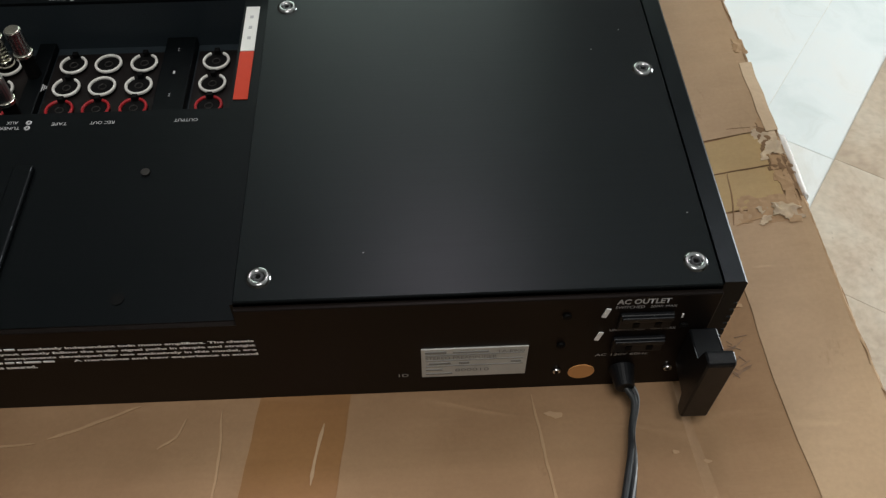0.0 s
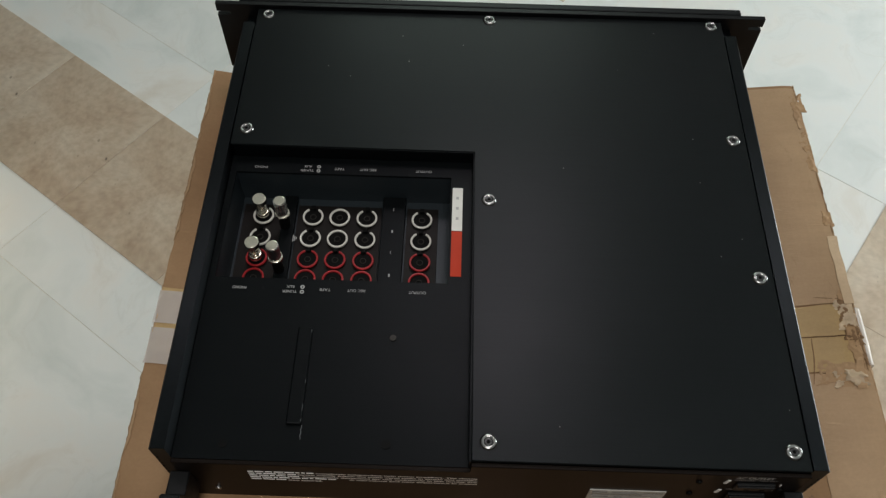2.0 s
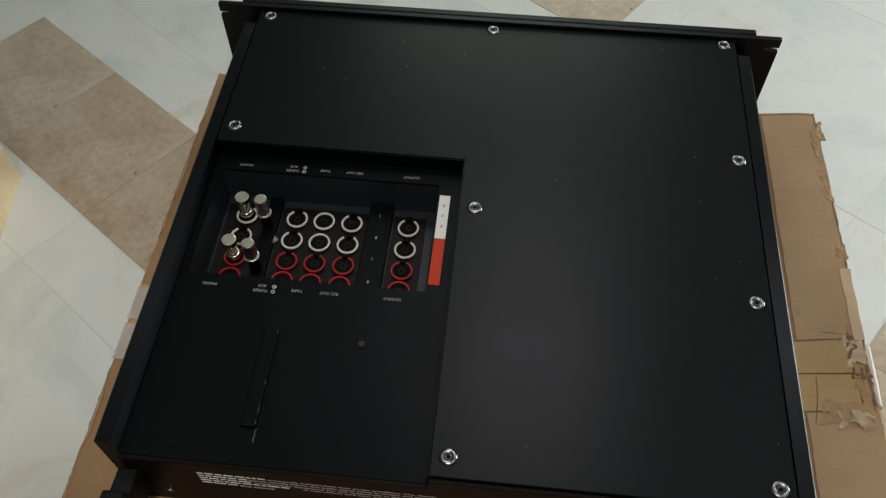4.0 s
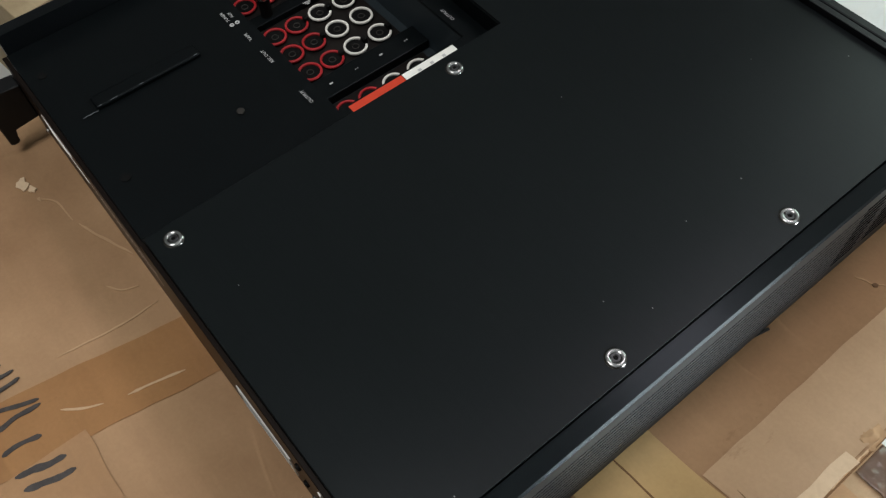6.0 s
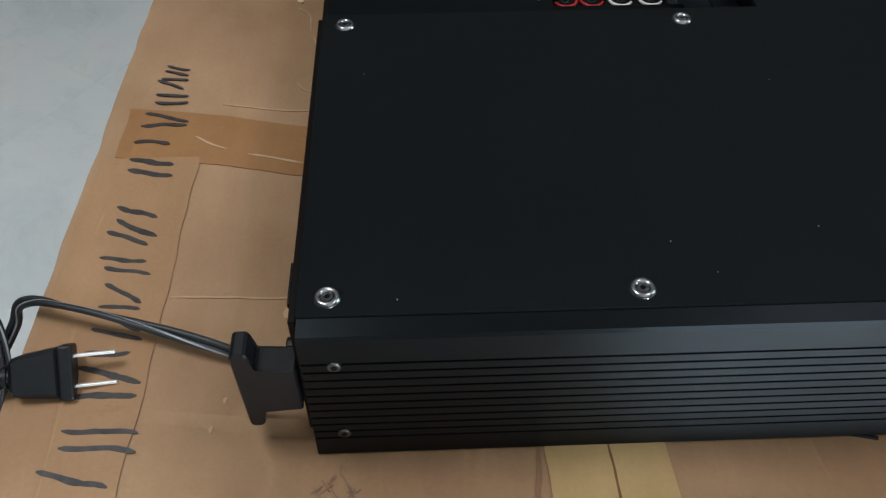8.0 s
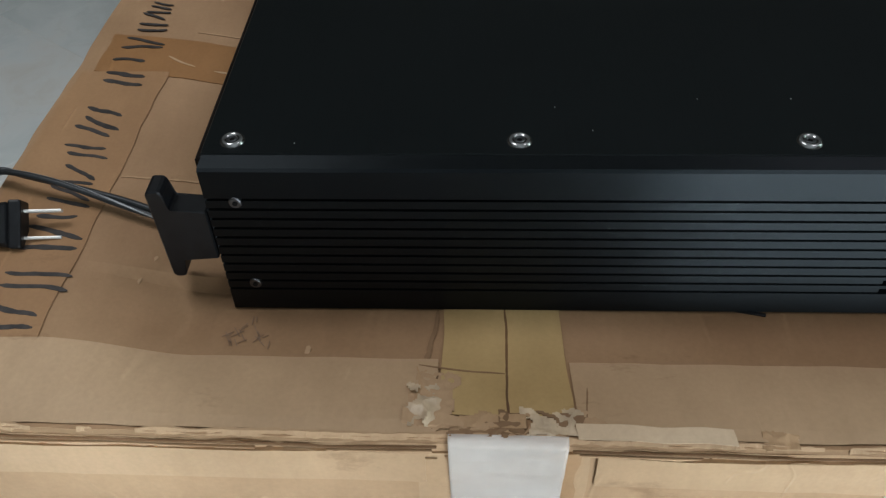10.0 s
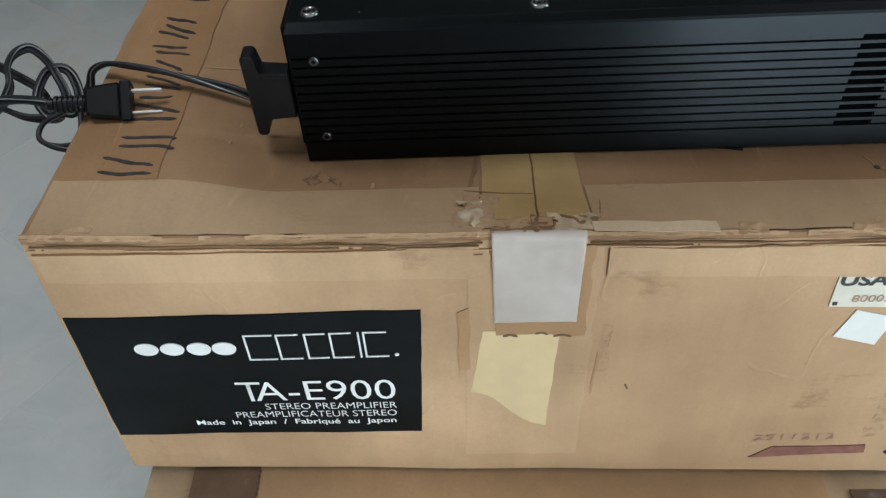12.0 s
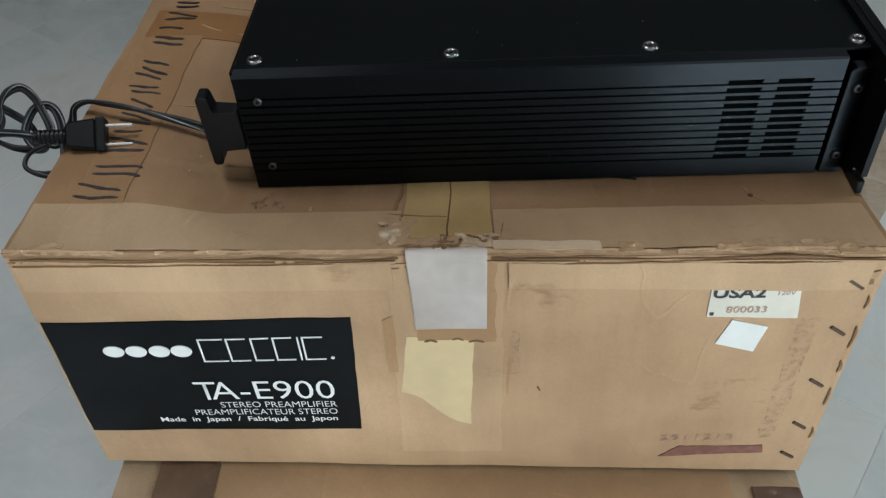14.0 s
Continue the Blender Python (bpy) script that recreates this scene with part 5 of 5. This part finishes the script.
plate_bar(0.0720, 0.0820, 0.0308, 0.0326)
plate_bar(0.0850, 0.1020, 0.0311, 0.0320)
for z in (0.0292, 0.0242, 0.0188):
    plate_bar(0.0720, 0.1190, z, z + 0.0003)
for x0, x1 in ((0.0735, 0.0840), (0.0880, 0.0930), (0.1130, 0.1180)):
    plate_bar(x0, x1, 0.0207, 0.0221)
plate_bar(0.0720, 0.0800, 0.0148, 0.0158)
lettering("800010", (0.0945, -0.0007, 0.0168), 0.0165, 0.0028, "rear", INK_FINE, spec)
plate_bar(0.0720, 0.0850, 0.0108, 0.0118)
rnd = random.Random(3)
ROWS_PRINT = (("completely independent twin mono amplifiers. The chassis", -0.1115, -0.0055), ("layout exactly follow the audio signal paths in simple and straight", -0.1235, -0.0055),
              ("components developed for use exclusively in this model, are", -0.1205, -0.0055), ("A marvelous and new experience in sound", -0.0905, -0.0055), ("thus assured.", -0.1315, -0.1085))
for row, (words, start, stop) in enumerate(ROWS_PRINT):
    x, z = -0.1560, 0.0503 - row * 0.0039
    end = -0.0985 if row == 3 else start - 0.0012
    bm = bmesh.new()
    while x < end:
        w = min(rnd.uniform(0.0022, 0.0085), end - x)
        if w > 0.001:
            box_bm(x, x + w, -0.0003, 0.0002, z - 0.0006, z + 0.0006, bm=bm)
        x += w + 0.0011
    part("print_bar", bm, INK_WHITE, amp, "unreadable white print")
    lettering(words, ((start + stop) / 2, 0.0, z), stop - start, 0.0027, "rear", INK_WHITE, amp, bold=0.05)
part("strain_relief", cyl_bm((0.1690, -0.0055, 0.0105), 0.0046, 0.0115, "y", r2=0.0066, n=24, bevel=0.0008), RUBBER, amp)
specks = bmesh.new()
for i in range(24):
    x, y, r = rnd.uniform(-0.2, 0.2), rnd.uniform(0.01, 0.39), rnd.uniform(0.00012, 0.00038)
    if x < -0.012 and y < 0.252:
        continue
    box_bm(x - r, x + r, y - r * 0.7, y + r * 0.7, ZT - 0.0001, ZT + 0.0003, bm=specks)
part("dust_specks", specks, DUST, amp, "scattered pale dust specks")["kind"] = "stuff"

# ---- the mains lead, coiled over the carton's edge ----
lead = thing("power_cord", "black two-core mains lead coiled over the edge", "cable", (0.1690, -0.012, ZB + 0.004))
BASE = Vector((0.1690, -0.012, 0.004))
way = [(0.1690, -0.0060, 0.0105), (0.1735, -0.016, 0.0070), (0.1700, -0.030, 0.0045), (0.1660, -0.048, 0.0095), (0.1590, -0.072, 0.0130), (0.1520, -0.098, 0.0165),
       (0.1450, -0.122, 0.0170), (0.1400, -0.136, 0.0150), (0.1370, -0.148, 0.0080), (0.1410, -0.153, -0.0030), (0.1560, -0.162, -0.0120), (0.1520, -0.174, -0.0080),
       (0.1420, -0.186, -0.0010), (0.1290, -0.207, 0.0030), (0.1120, -0.232, 0.0030), (0.1000, -0.256, -0.0040), (0.1140, -0.268, -0.0160), (0.1400, -0.246, -0.0180),
       (0.1610, -0.210, -0.0040), (0.1580, -0.195, 0.0120), (0.1420, -0.201, 0.0160), (0.1260, -0.202, 0.0165), (0.1190, -0.194, 0.0165), (0.1290, -0.181, 0.0150),
       (0.1460, -0.168, 0.0130), (0.1600, -0.160, 0.0020), (0.1640, -0.172, -0.0080), (0.1560, -0.182, 0.0000), (0.1420, -0.177, 0.0110), (0.1410, -0.164, 0.0135),
       (0.1520, -0.154, 0.0080), (0.1720, -0.149, -0.0070), (0.1900, -0.148, -0.0110), (0.1975, -0.156, -0.0080), (0.1950, -0.168, -0.0030), (0.1840, -0.168, 0.0010),
       (0.1710, -0.160, -0.0010), (0.1650, -0.170, -0.0090), (0.1640, -0.190, -0.0080), (0.1610, -0.206, -0.0020), (0.1680, -0.211, 0.0060), (0.1745, -0.198, 0.0120),
       (0.1775, -0.184, 0.0155), (0.1830, -0.168, 0.0180), (0.1885, -0.1565, 0.0185)]
line = [p - BASE for p in spline(way, 10)]


def turned(i):
    """The flat twin cable lies on its side here and there along its run."""
    return radians(70) * math.sin(i * 0.085) * smoothstep(0, 12, i)


def twin_bm(sections):
    bm = bmesh.new()
    rows, across = [], None
    for i, q in enumerate(line):
        d = (line[min(i + 1, len(line) - 1)] - line[max(i - 1, 0)]).normalized()
        across = d.cross(Vector((0, 0, 1))).normalized() if across is None else (across - d * across.dot(d)).normalized()
        up = across.cross(d)
        c, s = math.cos(turned(i)), math.sin(turned(i))
        rows.append([[bm.verts.new(q + across * (a * c - b * s) + up * (a * s + b * c)) for a, b in sec] for sec in sections])
    for k in range(len(sections)):
        n = len(sections[k])
        for p, q in zip(rows, rows[1:]):
            for i in range(n):
                bm.faces.new((p[k][i], p[k][(i + 1) % n], q[k][(i + 1) % n], q[k][i]))
        bm.faces.new(rows[0][k]), bm.faces.new(rows[-1][k][::-1])
    return bm


lobe = [(0.0017 * math.cos(k / 10 * math.tau), 0.0017 * math.sin(k / 10 * math.tau)) for k in range(10)]
cable = part("cable", twin_bm([[(a - 0.0016, b) for a, b in lobe], [(a + 0.0016, b) for a, b in lobe]]), CABLE, lead, "twin black cable with a pale stripe", True)
part("stripe", twin_bm([[(-0.0021, 0.0015), (-0.0012, 0.0015), (-0.0012, 0.00180), (-0.0021, 0.00180)]]), CABLE_MARK, cable)


def plug_pose():
    return pose(0.1890 - BASE.x, -0.1565 - BASE.y, 0.0185 - BASE.z, -9, 42, 4)


body = [(-0.0078, 0.0225), (-0.0095, 0.0260), (-0.0118, 0.0440), (0.0118, 0.0440), (0.0095, 0.0260), (0.0078, 0.0225)]
bm = prism_bm(body, "z", -0.0068, 0.0068, 0.0018)
bm.transform(plug_pose())
plug = part("plug", bm, RUBBER, lead, "black moulded two-pin mains plug")
bm = box_bm(-0.0125, 0.0125, 0.0436, 0.0500, -0.0075, 0.0075, 0.0012)
bm.transform(plug_pose())
part("plug_face", bm, RUBBER, plug)
rings = [(0.0, 0.0040)] + [(0.0010 + 0.0030 * k + d, r) for k in range(6) for d, r in ((0.0, 0.0054), (0.0016, 0.0054), (0.0017, 0.0042), (0.0029, 0.0042))] + [(0.0195, 0.0050)]
rings = [(y + 0.0035, r) for y, r in rings]
rings.insert(0, (0.0, 0.0036))
bm = bmesh.new()
rows = [[bm.verts.new((r * math.cos(k / 18 * math.tau), y, r * math.sin(k / 18 * math.tau))) for k in range(18)] for y, r in rings]
for a, b in zip(rows, rows[1:]):
    for k in range(18):
        bm.faces.new((a[k], a[(k + 1) % 18], b[(k + 1) % 18], b[k]))
bm.faces.new(rows[0]), bm.faces.new(rows[-1])
bm.transform(plug_pose())
part("strain_relief", bm, RUBBER, plug)
for x in (-0.0070, 0.0070):
    bm = box_bm(x - 0.0007, x + 0.0007, 0.0495, 0.0680, -0.0026, 0.0026, 0.0004)
    bm.transform(plug_pose())
    part("blade", bm, BLADE, plug, "bright nickel blade")

# ---- a pale carton standing on the floor beyond ----
far = thing("cardboard_box", "pale cream carton with pink and taupe tape on the floor", "box", (-0.944, 0.827, 0.0), 7.3, "cardboard cartons")
FH = 0.31
for bm in (box_bm(-0.005, 0, -0.75, 0, 0, FH - 0.004, 0.0015), box_bm(-0.6, -0.595, -0.75, 0, 0, FH - 0.004, 0.0015),
           box_bm(-0.595, -0.005, -0.005, 0, 0, FH - 0.004, 0.0015), box_bm(-0.595, -0.005, -0.75, -0.745, 0, FH - 0.004, 0.0015)):
    part("side_panel", bm, CARD_PALE, far)
part("top_flap", box_bm(-0.299, 0, -0.75, 0, FH - 0.004, FH, 0.0015), CARD_PALE, far)
part("top_flap", box_bm(-0.6, -0.301, -0.75, 0, FH - 0.004, FH, 0.0015), CARD_PALE, far)
bm = box_bm(0.0, 0.0008, -0.745, -0.002, FH - 0.043, FH)
box_bm(-0.055, 0.0008, -0.745, -0.002, FH, FH + 0.0008, bm=bm)
part("tape_strip", bm, TAPE_TAUPE, far, "taupe parcel tape along the top edge")
part("tape_strip", box_bm(-0.325, -0.275, -0.75, 0, FH, FH + 0.0007), TAPE_SEAM, far, "brown tape along the seam")
bm = box_bm(0.0008, 0.0016, -0.117, -0.088, 0.075, FH + 0.001)
box_bm(-0.32, 0.0016, -0.117, -0.088, FH + 0.0009, FH + 0.0017, bm=bm)
pink = part("tape_strip", bm, TAPE_PINK, far, "pink warning tape with red bars")
for k in range(4):
    z = 0.088 + k * 0.052
    b = prism_bm([(-0.117, z), (-0.088, z + 0.008), (-0.088, z + 0.014), (-0.117, z + 0.006)], "x", 0.0015, 0.0021)
    part("print_bar", b, RED, pink)
    if k % 2 == 0:
        b = prism_bm([(-0.117, z + 0.024), (-0.088, z + 0.032), (-0.088, z + 0.038), (-0.117, z + 0.030)], "x", 0.0015, 0.0021)
        part("print_bar", b, RED, pink)
        part("print_bar", prism_bm([(-0.106, z + 0.012), (-0.087, z + 0.016), (-0.087, z + 0.028), (-0.106, z + 0.024)], "x", 0.0015, 0.0019), STICKER, pink)
pocket = part("label_pocket", box_bm(0.0, 0.0012, -0.475, -0.385, 0.172, 0.254), TAPE_TAUPE, far, "taupe square round a paper label")
part("paper_label", box_bm(0.0011, 0.0018, -0.458, -0.402, 0.189, 0.240), PAPER, pocket, "cream paper label with one printed bar")
part("print_bar", box_bm(0.0017, 0.0021, -0.450, -0.415, 0.198, 0.204), INK_GREY, pocket)


def wrapped(u, v):
    x, y = -0.34 + 0.25 * u, -0.62 + 0.36 * v
    e = min(u, 1 - u, v, 1 - v)
    return x, y, 0.001 + 0.09 * smoothstep(0, 0.14, e) + 0.006 * noise.noise(Vector((x * 30, y * 30, 1)))


bundle = part("wrapped_parcel", sheet_bm(wrapped, 30, 36, 0.0006, (0, 0, 1)), GREY_PLASTIC, None)
bundle.matrix_world = pose(-0.944, 0.827, FH + 0.001, 0, 0, 7.3)
tagged(bundle, "crumpled blue-grey plastic wrapped bundle on the carton", "bundle")

# ---- the floor: white marble tiles with inlaid travertine bands ----
floor = structure("floor", box_bm(X0 - 0.12, X1 + 0.12, Y0 - 0.12, Y1 + 0.12, -0.1, -0.0006), GROUT, "white marble tile floor with beige travertine bands", "floor")


def tile_mesh(name, lu, lv, material, high):
    bm = box_bm(-lu / 2, lu / 2, -lv / 2, lv / 2, -0.006, high, 0.0003, segments=1)
    bm.transform(Matrix.Rotation(math.atan2(U.y, U.x), 4, "Z"))
    me = bpy.data.meshes.new(name)
    bmesh.ops.recalc_face_normals(bm, faces=bm.faces[:])
    bm.to_mesh(me)
    bm.free()
    me.materials.append(material)
    return me


def lay(me, u, v):
    """Lays one tile; those that meet a wall are cut along it."""
    p = U * u + V * v
    xs, ys = [p.x + w.co.x for w in me.vertices], [p.y + w.co.y for w in me.vertices]
    if max(xs) < X0 or min(xs) > X1 or max(ys) < Y0 or min(ys) > Y1:
        return
    if min(xs) < X0 or max(xs) > X1 or min(ys) < Y0 or max(ys) > Y1:
        bm = bmesh.new()
        bm.from_mesh(me)
        for co, out in (((X0 - p.x, 0, 0), (-1, 0, 0)), ((X1 - p.x, 0, 0), (1, 0, 0)), ((0, Y0 - p.y, 0), (0, -1, 0)), ((0, Y1 - p.y, 0), (0, 1, 0))):
            geo = bm.verts[:] + bm.edges[:] + bm.faces[:]
            bmesh.ops.bisect_plane(bm, geom=geo, plane_co=co, plane_no=out, clear_outer=True)
        if not bm.faces:
            bm.free()
            return
        cut = bpy.data.meshes.new(me.name)
        bm.to_mesh(cut)
        bm.free()
        cut.materials.append(me.materials[0])
        me = cut
    ob = new("tile", me)
    ob.parent = floor
    ob.location = (p.x, p.y, 0)


white = tile_mesh("marble_tile", 0.5612, 0.5608, MARBLE, 0.0)
beige = tile_mesh("travertine_tile", 0.2805, 0.2810, TRAVERTINE, 0.0012)
for i in range(-8, 9):
    for j in range(-8, 9):
        lay(white, 0.050 + 0.5625 * (i + 0.5), 0.010 + 0.5620 * (j + 0.5))
for k in range(5):
    lay(beige, -1.638 + 0.2815 * (k + 0.5), 0.2885)
    lay(beige, -0.612 - 0.2815 * (k + 0.5), 1.367)
for k in range(6):
    lay(beige, 0.338, 0.010 + 0.2815 * (k + 0.5))
